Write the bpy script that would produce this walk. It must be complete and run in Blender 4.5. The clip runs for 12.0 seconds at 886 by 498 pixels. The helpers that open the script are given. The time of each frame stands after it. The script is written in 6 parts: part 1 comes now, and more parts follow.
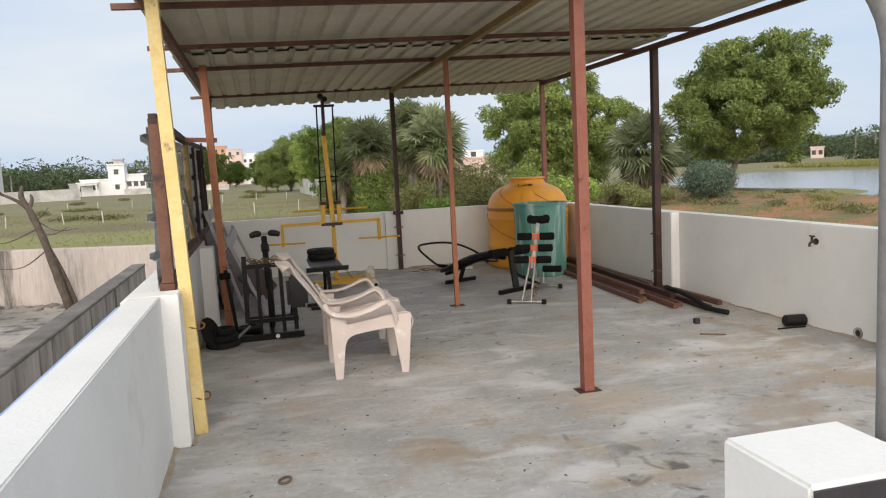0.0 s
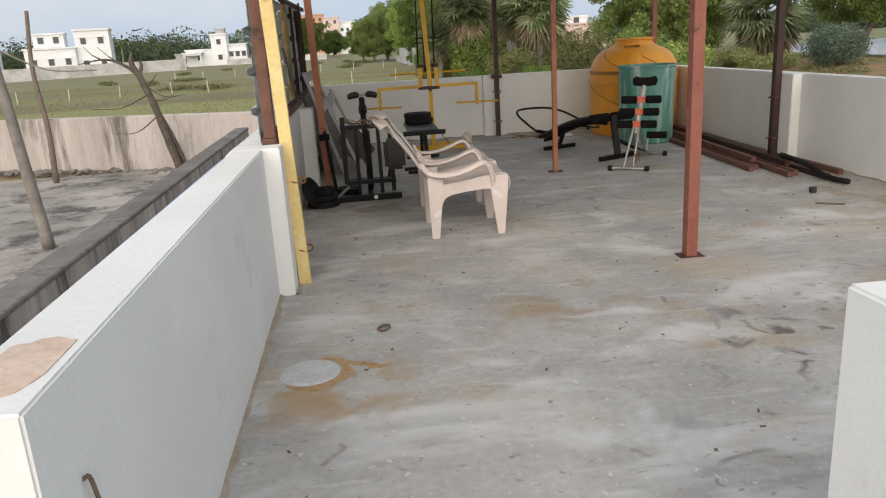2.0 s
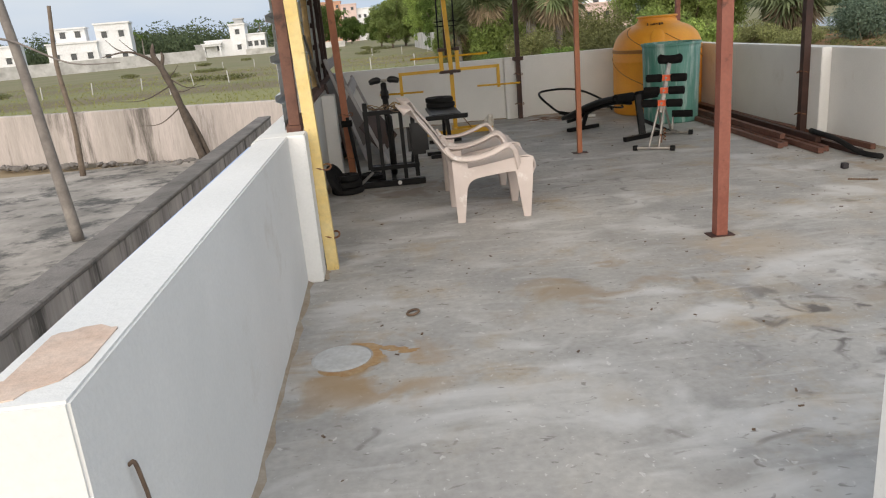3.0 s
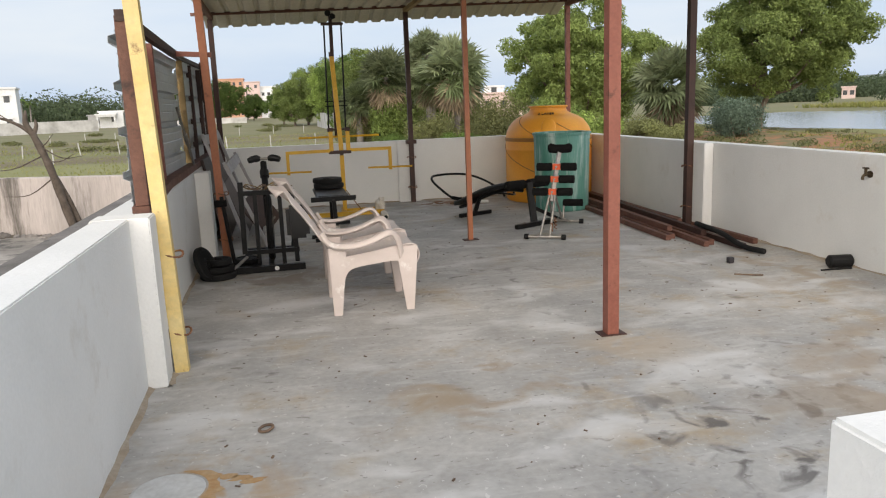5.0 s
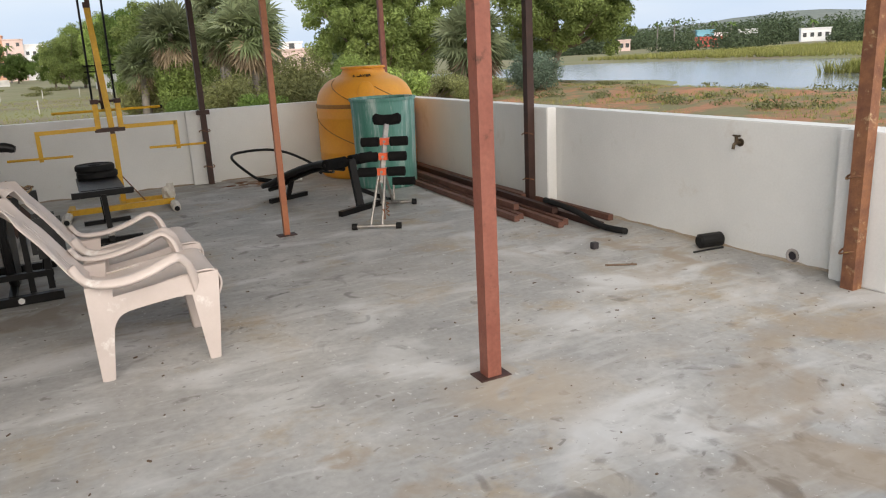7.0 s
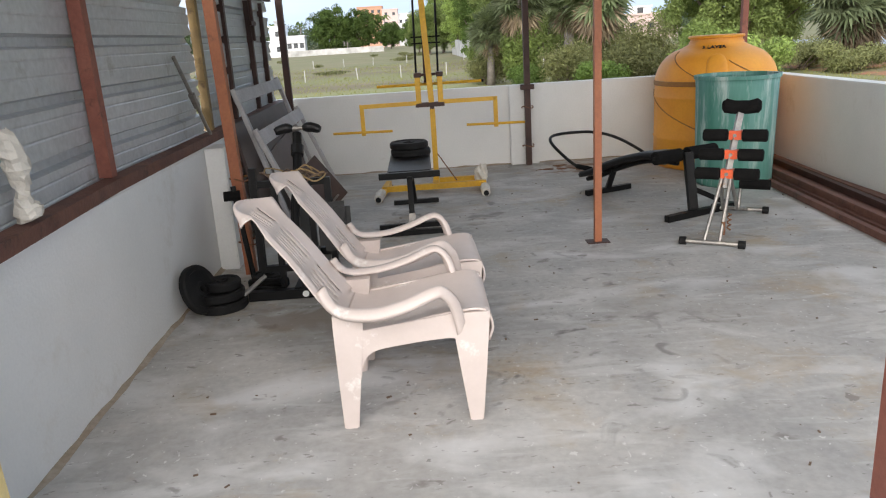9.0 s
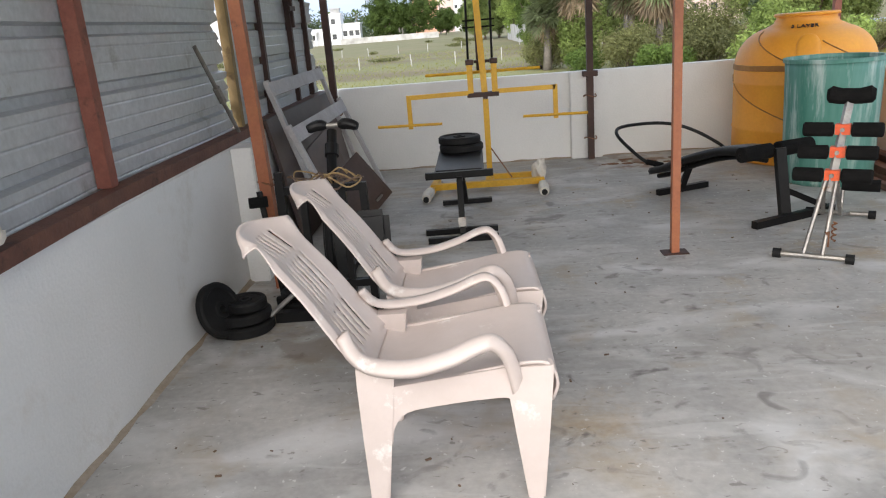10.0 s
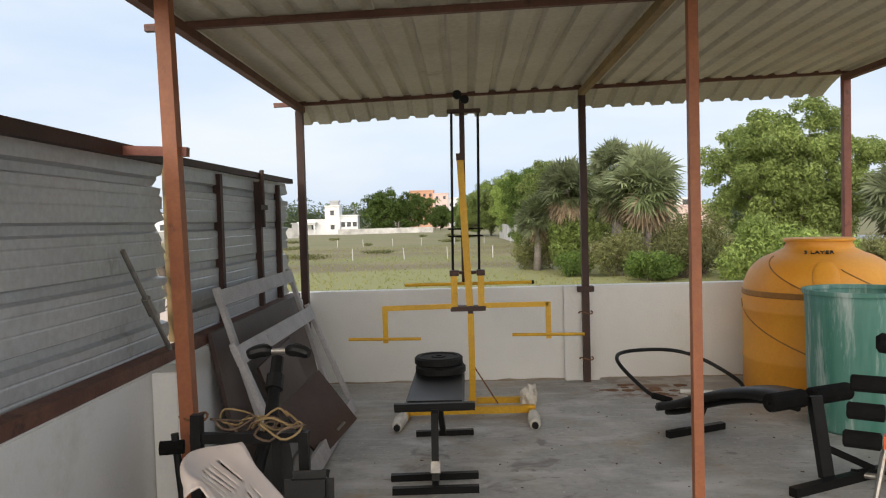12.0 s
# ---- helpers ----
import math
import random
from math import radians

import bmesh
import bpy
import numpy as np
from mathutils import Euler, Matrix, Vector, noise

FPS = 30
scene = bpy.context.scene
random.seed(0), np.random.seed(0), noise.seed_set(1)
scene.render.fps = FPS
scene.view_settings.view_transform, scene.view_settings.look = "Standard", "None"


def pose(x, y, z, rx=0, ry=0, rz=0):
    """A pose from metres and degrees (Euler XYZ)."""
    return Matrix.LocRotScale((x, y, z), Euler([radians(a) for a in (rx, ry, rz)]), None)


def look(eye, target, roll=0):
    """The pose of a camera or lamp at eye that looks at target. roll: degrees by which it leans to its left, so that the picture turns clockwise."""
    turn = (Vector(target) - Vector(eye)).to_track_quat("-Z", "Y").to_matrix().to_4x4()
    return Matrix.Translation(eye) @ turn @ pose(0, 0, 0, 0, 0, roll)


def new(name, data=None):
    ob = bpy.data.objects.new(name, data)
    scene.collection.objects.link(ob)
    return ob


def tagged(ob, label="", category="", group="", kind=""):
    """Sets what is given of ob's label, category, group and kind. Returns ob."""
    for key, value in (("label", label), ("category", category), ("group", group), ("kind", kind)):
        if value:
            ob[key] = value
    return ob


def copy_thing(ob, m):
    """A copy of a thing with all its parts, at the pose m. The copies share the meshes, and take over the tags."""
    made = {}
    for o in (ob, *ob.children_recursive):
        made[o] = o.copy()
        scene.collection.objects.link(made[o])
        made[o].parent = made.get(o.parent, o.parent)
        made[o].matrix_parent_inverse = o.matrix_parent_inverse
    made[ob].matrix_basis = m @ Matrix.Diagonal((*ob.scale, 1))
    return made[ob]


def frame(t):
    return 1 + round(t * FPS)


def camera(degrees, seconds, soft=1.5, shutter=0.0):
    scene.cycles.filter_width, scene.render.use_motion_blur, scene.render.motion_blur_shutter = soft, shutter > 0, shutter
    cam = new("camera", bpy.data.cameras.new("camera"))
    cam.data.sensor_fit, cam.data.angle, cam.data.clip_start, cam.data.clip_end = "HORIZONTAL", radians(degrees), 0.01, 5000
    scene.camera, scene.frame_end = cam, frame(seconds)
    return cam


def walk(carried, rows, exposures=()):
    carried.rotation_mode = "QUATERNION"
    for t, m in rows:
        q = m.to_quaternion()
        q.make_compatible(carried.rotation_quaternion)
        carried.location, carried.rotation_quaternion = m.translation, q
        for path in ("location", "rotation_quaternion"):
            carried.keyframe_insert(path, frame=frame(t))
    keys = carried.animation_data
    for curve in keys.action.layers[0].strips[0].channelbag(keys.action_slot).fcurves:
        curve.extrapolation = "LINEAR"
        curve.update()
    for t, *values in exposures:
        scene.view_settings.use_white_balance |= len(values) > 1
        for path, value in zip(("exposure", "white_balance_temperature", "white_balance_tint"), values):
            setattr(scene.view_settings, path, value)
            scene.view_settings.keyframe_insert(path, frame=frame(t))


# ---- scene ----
cam = camera(62.0, 12.0, soft=1.15)
PATH = [
    (0, (-0.052, 0.296, 1.55), (0.417, 2.228, 1.33), -2.9),
    (0.5, (-0.039, 0.313, 1.509), (0.415, 2.23, 1.169), -2.8),
    (1, (-0.038, 0.327, 1.477), (0.364, 2.236, 1.036), -2.8),
    (1.5, (-0.04, 0.33, 1.459), (0.271, 2.244, 0.968), -2.8),
    (2, (-0.059, 0.346, 1.447), (0.128, 2.262, 0.905), -3.4),
    (2.5, (-0.084, 0.356, 1.429), (0.024, 2.265, 0.841), -4.4),
    (3, (-0.089, 0.361, 1.438), (0.035, 2.272, 0.862), -5.0),
    (4.8, (0.109, 0.659, 1.426), (0.446, 2.594, 1.05), -2.2),
    (5, (0.121, 0.794, 1.409), (0.53, 2.714, 1.024), -2.2),
    (5.5, (0.158, 1.139, 1.429), (0.761, 3.007, 1.046), -2.8),
    (5.7, (0.2, 1.26, 1.437), (0.882, 3.096, 1.035), -2.7),
    (6, (0.264, 1.477, 1.444), (1.048, 3.265, 1.012), -2.6),
    (6.5, (0.319, 1.783, 1.441), (1.213, 3.503, 0.949), -3.0),
    (6.7, (0.35, 1.903, 1.449), (1.252, 3.614, 0.941), -3.2),
    (8.3, (0.635, 2.646, 1.486), (0.997, 4.531, 0.923), -2.3),
    (8.5, (0.666, 2.754, 1.483), (0.944, 4.658, 0.937), -2.8),
    (9, (0.79, 3.092, 1.495), (0.823, 5.014, 0.941), -3.6),
    (9.5, (0.804, 3.42, 1.468), (0.723, 5.326, 0.868), -4.2),
    (10, (0.817, 3.714, 1.477), (0.701, 5.625, 0.898), -4.6),
    (10.5, (0.91, 3.993, 1.509), (0.795, 5.928, 1.019), -3.5),
    (11, (0.885, 4.237, 1.519), (0.868, 6.21, 1.189), -2.6),
    (11.5, (0.85, 4.403, 1.556), (0.848, 6.395, 1.374), -2.5),
    (11.7, (0.86, 4.463, 1.557), (0.825, 6.458, 1.425), -2.5),
    (12, (0.877, 4.545, 1.57), (0.814, 6.543, 1.494), -1.6),
]
EXPOSURE = [(0.0, 0.60, 7650, 12), (2.0, 0.46, 7650, 12), (5.0, 0.64, 7550, 12), (6.5, 0.68, 7550, 12), (8.5, 1.0, 7100, 12), (9.5, 1.07, 7000, 12), (10.5, 1.15, 7000, 12), (11.3, 0.95, 7250, 12), (12.0, 0.78, 7650, 12)]
walk(cam, [(t, look(eye, target, roll)) for t, eye, target, roll in PATH], EXPOSURE)

# ---- world and sun: bright overcast sky ----
SUN_EL, SUN_AZ = 25.0, 194.0
world = bpy.data.worlds.new("world")
scene.world = world
world.use_nodes = True
wn, wl = world.node_tree.nodes, world.node_tree.links
for n in list(wn):
    wn.remove(n)
w_out = wn.new("ShaderNodeOutputWorld")
w_bg = wn.new("ShaderNodeBackground")
w_sky = wn.new("ShaderNodeTexSky")
w_sky.sky_type = "NISHITA"
w_sky.sun_disc = False
w_sky.sun_elevation, w_sky.sun_rotation = radians(SUN_EL), radians(SUN_AZ)
w_sky.dust_density, w_sky.air_density = 3.0, 1.0
w_co = wn.new("ShaderNodeTexCoord")
w_map = wn.new("ShaderNodeMapping")
w_map.inputs["Scale"].default_value = (1.2, 1.2, 5.0)
w_noise = wn.new("ShaderNodeTexNoise")
w_noise.inputs["Scale"].default_value = 1.7
w_noise.inputs["Detail"].default_value = 6
w_ramp = wn.new("ShaderNodeValToRGB")
w_ramp.color_ramp.elements[0].position, w_ramp.color_ramp.elements[0].color = 0.30, (3.9, 5.4, 7.8, 1)
w_ramp.color_ramp.elements[1].position, w_ramp.color_ramp.elements[1].color = 0.70, (5.7, 6.7, 8.1, 1)
w_mix = wn.new("ShaderNodeMix")
w_mix.data_type = "RGBA"
w_mix.inputs["Factor"].default_value = 0.9
wl.new(w_co.outputs["Generated"], w_map.inputs["Vector"])
wl.new(w_map.outputs["Vector"], w_noise.inputs["Vector"])
wl.new(w_noise.outputs["Fac"], w_ramp.inputs["Fac"])
wl.new(w_sky.outputs["Color"], w_mix.inputs["A"])
wl.new(w_ramp.outputs["Color"], w_mix.inputs["B"])
wl.new(w_mix.outputs["Result"], w_bg.inputs["Color"])
w_bg.inputs["Strength"].default_value = 0.089
wl.new(w_bg.outputs["Background"], w_out.inputs["Surface"])

sun = new("sun", bpy.data.lights.new("sun", "SUN"))
sun.data.energy, sun.data.angle, sun.data.color = 2.55, radians(80), (1.0, 0.98, 0.96)
a_el, a_az = radians(SUN_EL), radians(SUN_AZ)
sun.matrix_world = look((0, 0, 20), Vector((0, 0, 20)) - Vector((math.sin(a_az) * math.cos(a_el), math.cos(a_az) * math.cos(a_el), math.sin(a_el))))


# ---- materials ----
def material(name, color, rough=0.7, metal=0.0, second=None, scale=3.0, amount=1.0, fine=40.0, bump=0.2, spots=None, spot_scale=1.5, spot_at=0.6, streak=False, vary=0.0, spec=0.5, grainy=0.13):
    """Base colour, a second colour by large noise, a finer grain, spots of a third colour, and relief."""
    m = bpy.data.materials.new(name)
    m.use_nodes = True
    n, l = m.node_tree.nodes, m.node_tree.links
    b = n["Principled BSDF"]
    b.inputs["Roughness"].default_value, b.inputs["Metallic"].default_value = rough, metal
    b.inputs["Specular IOR Level"].default_value = spec
    co = n.new("ShaderNodeTexCoord")
    vec = co.outputs["Object"]
    if streak:
        mp = n.new("ShaderNodeMapping")
        mp.inputs["Scale"].default_value = (1, 1, 0.12)
        l.new(vec, mp.inputs["Vector"])
        vec = mp.outputs["Vector"]

    def tex(sc, detail=5, rough_=0.6):
        t = n.new("ShaderNodeTexNoise")
        t.inputs["Scale"].default_value, t.inputs["Detail"].default_value, t.inputs["Roughness"].default_value = sc, detail, rough_
        l.new(vec, t.inputs["Vector"])
        return t.outputs["Fac"]

    def ramp(fac, lo, hi):
        r = n.new("ShaderNodeMapRange")
        r.inputs["From Min"].default_value, r.inputs["From Max"].default_value = lo, hi
        l.new(fac, r.inputs["Value"])
        return r.outputs["Result"]

    def mix(fac, a, c, kind="MIX"):
        x = n.new("ShaderNodeMix")
        x.data_type, x.blend_type = "RGBA", kind
        for sock, v in (("A", a), ("B", c)):
            if isinstance(v, tuple):
                x.inputs[sock].default_value = (*v, 1)
            else:
                l.new(v, x.inputs[sock])
        if isinstance(fac, float):
            x.inputs["Factor"].default_value = fac
        else:
            l.new(fac, x.inputs["Factor"])
        return x.outputs["Result"]

    second = second or tuple(c * 0.8 for c in color)
    col = mix(ramp(tex(scale), 0.35, 0.68), color, tuple(a + (c - a) * amount for a, c in zip(color, second)))
    if spots:
        col = mix(ramp(tex(spot_scale, 8, 0.7), spot_at, spot_at + 0.12), col, spots)
    grain = tex(fine, 3)
    gr = n.new("ShaderNodeMapRange")
    gr.inputs["From Min"].default_value, gr.inputs["From Max"].default_value = 0.25, 0.75
    gr.inputs["To Min"].default_value, gr.inputs["To Max"].default_value = 1 - grainy, 1 + 0.9 * grainy
    l.new(grain, gr.inputs["Value"])
    comb = n.new("ShaderNodeCombineColor")
    for c in ("Red", "Green", "Blue"):
        l.new(gr.outputs["Result"], comb.inputs[c])
    col = mix(1.0, col, comb.outputs["Color"], "MULTIPLY")
    if vary:
        for node, out in (("ShaderNodeObjectInfo", "Random"), ("ShaderNodeNewGeometry", "Random Per Island")):
            o = n.new(node)
            r = n.new("ShaderNodeMapRange")
            r.inputs["To Min"].default_value, r.inputs["To Max"].default_value = 1 - vary, 1 + vary
            l.new(o.outputs[out], r.inputs["Value"])
            c2 = n.new("ShaderNodeCombineColor")
            for c in ("Red", "Green", "Blue"):
                l.new(r.outputs["Result"], c2.inputs[c])
            col = mix(1.0, col, c2.outputs["Color"], "MULTIPLY")
    l.new(col, b.inputs["Base Color"])
    if bump:
        bp = n.new("ShaderNodeBump")
        bp.inputs["Strength"].default_value, bp.inputs["Distance"].default_value = bump, 0.01
        l.new(grain, bp.inputs["Height"])
        l.new(bp.outputs["Normal"], b.inputs["Normal"])
    return m


WHITE = material("white_limewash", (0.775, 0.77, 0.75), 0.85, second=(0.70, 0.70, 0.68), scale=1.2, fine=60, bump=0.25, spots=(0.66, 0.64, 0.60), spot_scale=2.2, spot_at=0.60, grainy=0.03)
RED_STEEL = material("red_oxide_steel", (0.215, 0.066, 0.044), 0.55, second=(0.26, 0.09, 0.06), scale=6, fine=50, bump=0.15, spots=(0.09, 0.033, 0.02), spot_scale=11, spot_at=0.585)
PIPE_GREY = material("grey_pipe_paint", (0.26, 0.26, 0.255), 0.5, second=(0.20, 0.195, 0.19), scale=6, fine=50, spots=(0.34, 0.33, 0.31), spot_scale=9, spot_at=0.62)
ORANGE_STEEL = material("orange_red_steel", (0.36, 0.125, 0.052), 0.5, second=(0.30, 0.095, 0.045), scale=6, fine=50, bump=0.15, spots=(0.11, 0.045, 0.028), spot_scale=10, spot_at=0.62)
DARK_STEEL = material("dark_brown_steel", (0.036, 0.016, 0.012), 0.6, second=(0.065, 0.026, 0.018), scale=5, fine=50, spots=(0.12, 0.05, 0.03), spot_scale=8, spot_at=0.66)
RUST = material("rusty_steel", (0.23, 0.10, 0.045), 0.8, second=(0.11, 0.045, 0.025), scale=7, fine=70, bump=0.4, spots=(0.42, 0.27, 0.08), spot_scale=9, spot_at=0.56)
YELLOW = material("yellow_paint", (0.70, 0.39, 0.015), 0.45, second=(0.58, 0.31, 0.015), scale=4, fine=40, spots=(0.14, 0.07, 0.03), spot_scale=12, spot_at=0.64)
PALE_YELLOW = material("pale_yellow_paint", (0.73, 0.58, 0.28), 0.55, second=(0.66, 0.47, 0.17), scale=5, fine=40, spots=(0.20, 0.09, 0.04), spot_scale=9, spot_at=0.605)
BLACK_STEEL = material("black_painted_steel", (0.006, 0.006, 0.0065), 0.42, second=(0.010, 0.0095, 0.009), scale=6, fine=60, bump=0.08, spec=0.2)
BLACK_VINYL = material("black_vinyl", (0.007, 0.007, 0.0075), 0.42, second=(0.011, 0.0105, 0.010), scale=9, fine=160, bump=0.15, grainy=0.05, spec=0.3)
FOAM = material("black_foam", (0.008, 0.008, 0.008), 0.95, second=(0.013, 0.0125, 0.012), scale=14, fine=120, bump=0.35, spec=0.1)
RUBBER = material("black_rubber", (0.008, 0.008, 0.0085), 0.65, second=(0.015, 0.0145, 0.014), scale=6, fine=80, bump=0.2, spec=0.2)
CREAM = material("cream_plastic", (0.60, 0.515, 0.475), 0.44, second=(0.54, 0.46, 0.42), scale=5, fine=70, bump=0.04, spots=(0.76, 0.72, 0.68), spot_scale=7, spot_at=0.60, grainy=0.015)
ORANGE = material("orange_plastic", (0.82, 0.36, 0.04), 0.48, second=(0.74, 0.29, 0.03), scale=1.6, fine=40, bump=0.04, spots=(0.55, 0.27, 0.10), spot_scale=2.5, spot_at=0.66, grainy=0.05)
ORANGE_DARK = material("orange_band", (0.36, 0.16, 0.03), 0.6, second=(0.28, 0.12, 0.03), scale=6)
TEAL = material("teal_plastic", (0.045, 0.20, 0.155), 0.6, second=(0.16, 0.34, 0.30), scale=4.5, fine=50, bump=0.1, spots=(0.40, 0.51, 0.48), spot_scale=6, spot_at=0.515, streak=True, grainy=0.05)
SHEET = material("roof_sheet", (0.56, 0.53, 0.44), 0.55, second=(0.46, 0.43, 0.34), scale=1.4, fine=30, bump=0.1, spots=(0.34, 0.29, 0.20), spot_scale=2.6, spot_at=0.63)
GALV = material("galvanised_sheet", (0.53, 0.55, 0.565), 0.40, metal=0.2, second=(0.44, 0.46, 0.475), scale=2, fine=30, bump=0.04, spots=(0.32, 0.315, 0.30), spot_scale=3, spot_at=0.60)
GREY_WOOD = material("weathered_grey_wood", (0.46, 0.445, 0.445), 0.8, second=(0.36, 0.34, 0.335), scale=5, fine=60, bump=0.3, spots=(0.16, 0.13, 0.12), spot_scale=9, spot_at=0.64)
BROWN_BOARD = material("brown_laminate", (0.052, 0.031, 0.025), 0.5, second=(0.08, 0.05, 0.04), scale=3, fine=40, bump=0.1, spots=(0.2, 0.14, 0.11), spot_scale=8, spot_at=0.70)
CHROME = material("dull_chrome", (0.26, 0.25, 0.24), 0.45, metal=0.8, second=(0.40, 0.37, 0.33), scale=12, fine=60, bump=0.05, spots=(0.22, 0.13, 0.08), spot_scale=16, spot_at=0.62)
ORANGE_PART = material("orange_clip", (0.85, 0.13, 0.035), 0.45, second=(0.75, 0.10, 0.03), scale=8)
BLUE = material("blue_plastic", (0.22, 0.36, 0.66), 0.5, second=(0.30, 0.44, 0.70), scale=3)
OLD_WALL = material("mossy_old_plaster", (0.50, 0.455, 0.43), 0.9, second=(0.27, 0.245, 0.23), scale=3.0, fine=30, bump=0.5, spots=(0.09, 0.082, 0.076), spot_scale=4.0, spot_at=0.515, streak=True)
OLD_TOP = material("mossy_coping", (0.22, 0.20, 0.185), 0.95, second=(0.12, 0.11, 0.10), scale=2.5, fine=40, bump=0.6, spots=(0.09, 0.085, 0.08), spot_scale=6, spot_at=0.56)
WORN_POST = material("worn_rusty_paint", (0.15, 0.06, 0.035), 0.75, second=(0.28, 0.12, 0.055), scale=9, fine=50, bump=0.4, spots=(0.52, 0.38, 0.22), spot_scale=16, spot_at=0.58)
OCHRE = material("faded_ochre_paint", (0.30, 0.20, 0.075), 0.7, second=(0.20, 0.13, 0.06), scale=5, fine=40, spots=(0.09, 0.05, 0.03), spot_scale=8, spot_at=0.58)
BROWN_STEEL = material("old_brown_steel", (0.11, 0.045, 0.032), 0.65, second=(0.17, 0.075, 0.05), scale=6, fine=50, bump=0.3, spots=(0.05, 0.024, 0.018), spot_scale=8, spot_at=0.56)
LID_GREY = material("pale_cement", (0.50, 0.51, 0.51), 0.7, second=(0.42, 0.42, 0.41), scale=8, fine=40, bump=0.15)
PINK_WALL = material("stained_pink_plaster", (0.50, 0.44, 0.41), 0.9, second=(0.36, 0.32, 0.29), scale=1.4, fine=30, bump=0.4, spots=(0.13, 0.115, 0.10), spot_scale=1.6, spot_at=0.515, streak=True)
YARD = material("weathered_yard_concrete", (0.40, 0.36, 0.32), 0.95, second=(0.21, 0.19, 0.165), scale=0.6, fine=6, bump=0.4, spots=(0.085, 0.08, 0.072), spot_scale=1.3, spot_at=0.505)
MUD = material("brown_mud", (0.16, 0.085, 0.05), 0.95, second=(0.24, 0.13, 0.08), scale=8, fine=60, bump=0.6)
BRICK_PATCH = material("bare_plaster_patch", (0.66, 0.52, 0.43), 0.9, second=(0.58, 0.42, 0.33), scale=9, fine=60, bump=0.3)
BLACK_PAINT = material("black_paint", (0.022, 0.018, 0.022), 0.6, second=(0.03, 0.026, 0.03), scale=7, fine=60, bump=0.2)
PLASTIC_BAG = material("cloudy_plastic", (0.66, 0.62, 0.55), 0.4, second=(0.50, 0.46, 0.40), scale=15, fine=60, bump=0.4)
WIRE = material("old_wire", (0.11, 0.07, 0.05), 0.7, second=(0.17, 0.11, 0.07), scale=20)
ROPE = material("straw_rope", (0.36, 0.25, 0.12), 0.9, second=(0.26, 0.17, 0.08), scale=30)
RUST_STAIN = material("rust_stain", (0.36, 0.20, 0.085), 0.8, second=(0.40, 0.29, 0.17), scale=14, fine=60, bump=0.1)
BASE_DIRT = material("wall_base_dirt", (0.30, 0.23, 0.165), 0.95, second=(0.38, 0.33, 0.27), scale=5, fine=40, bump=0.4)
BRASS = material("brass_tap", (0.10, 0.075, 0.045), 0.4, metal=0.8, second=(0.10, 0.07, 0.05), scale=25)


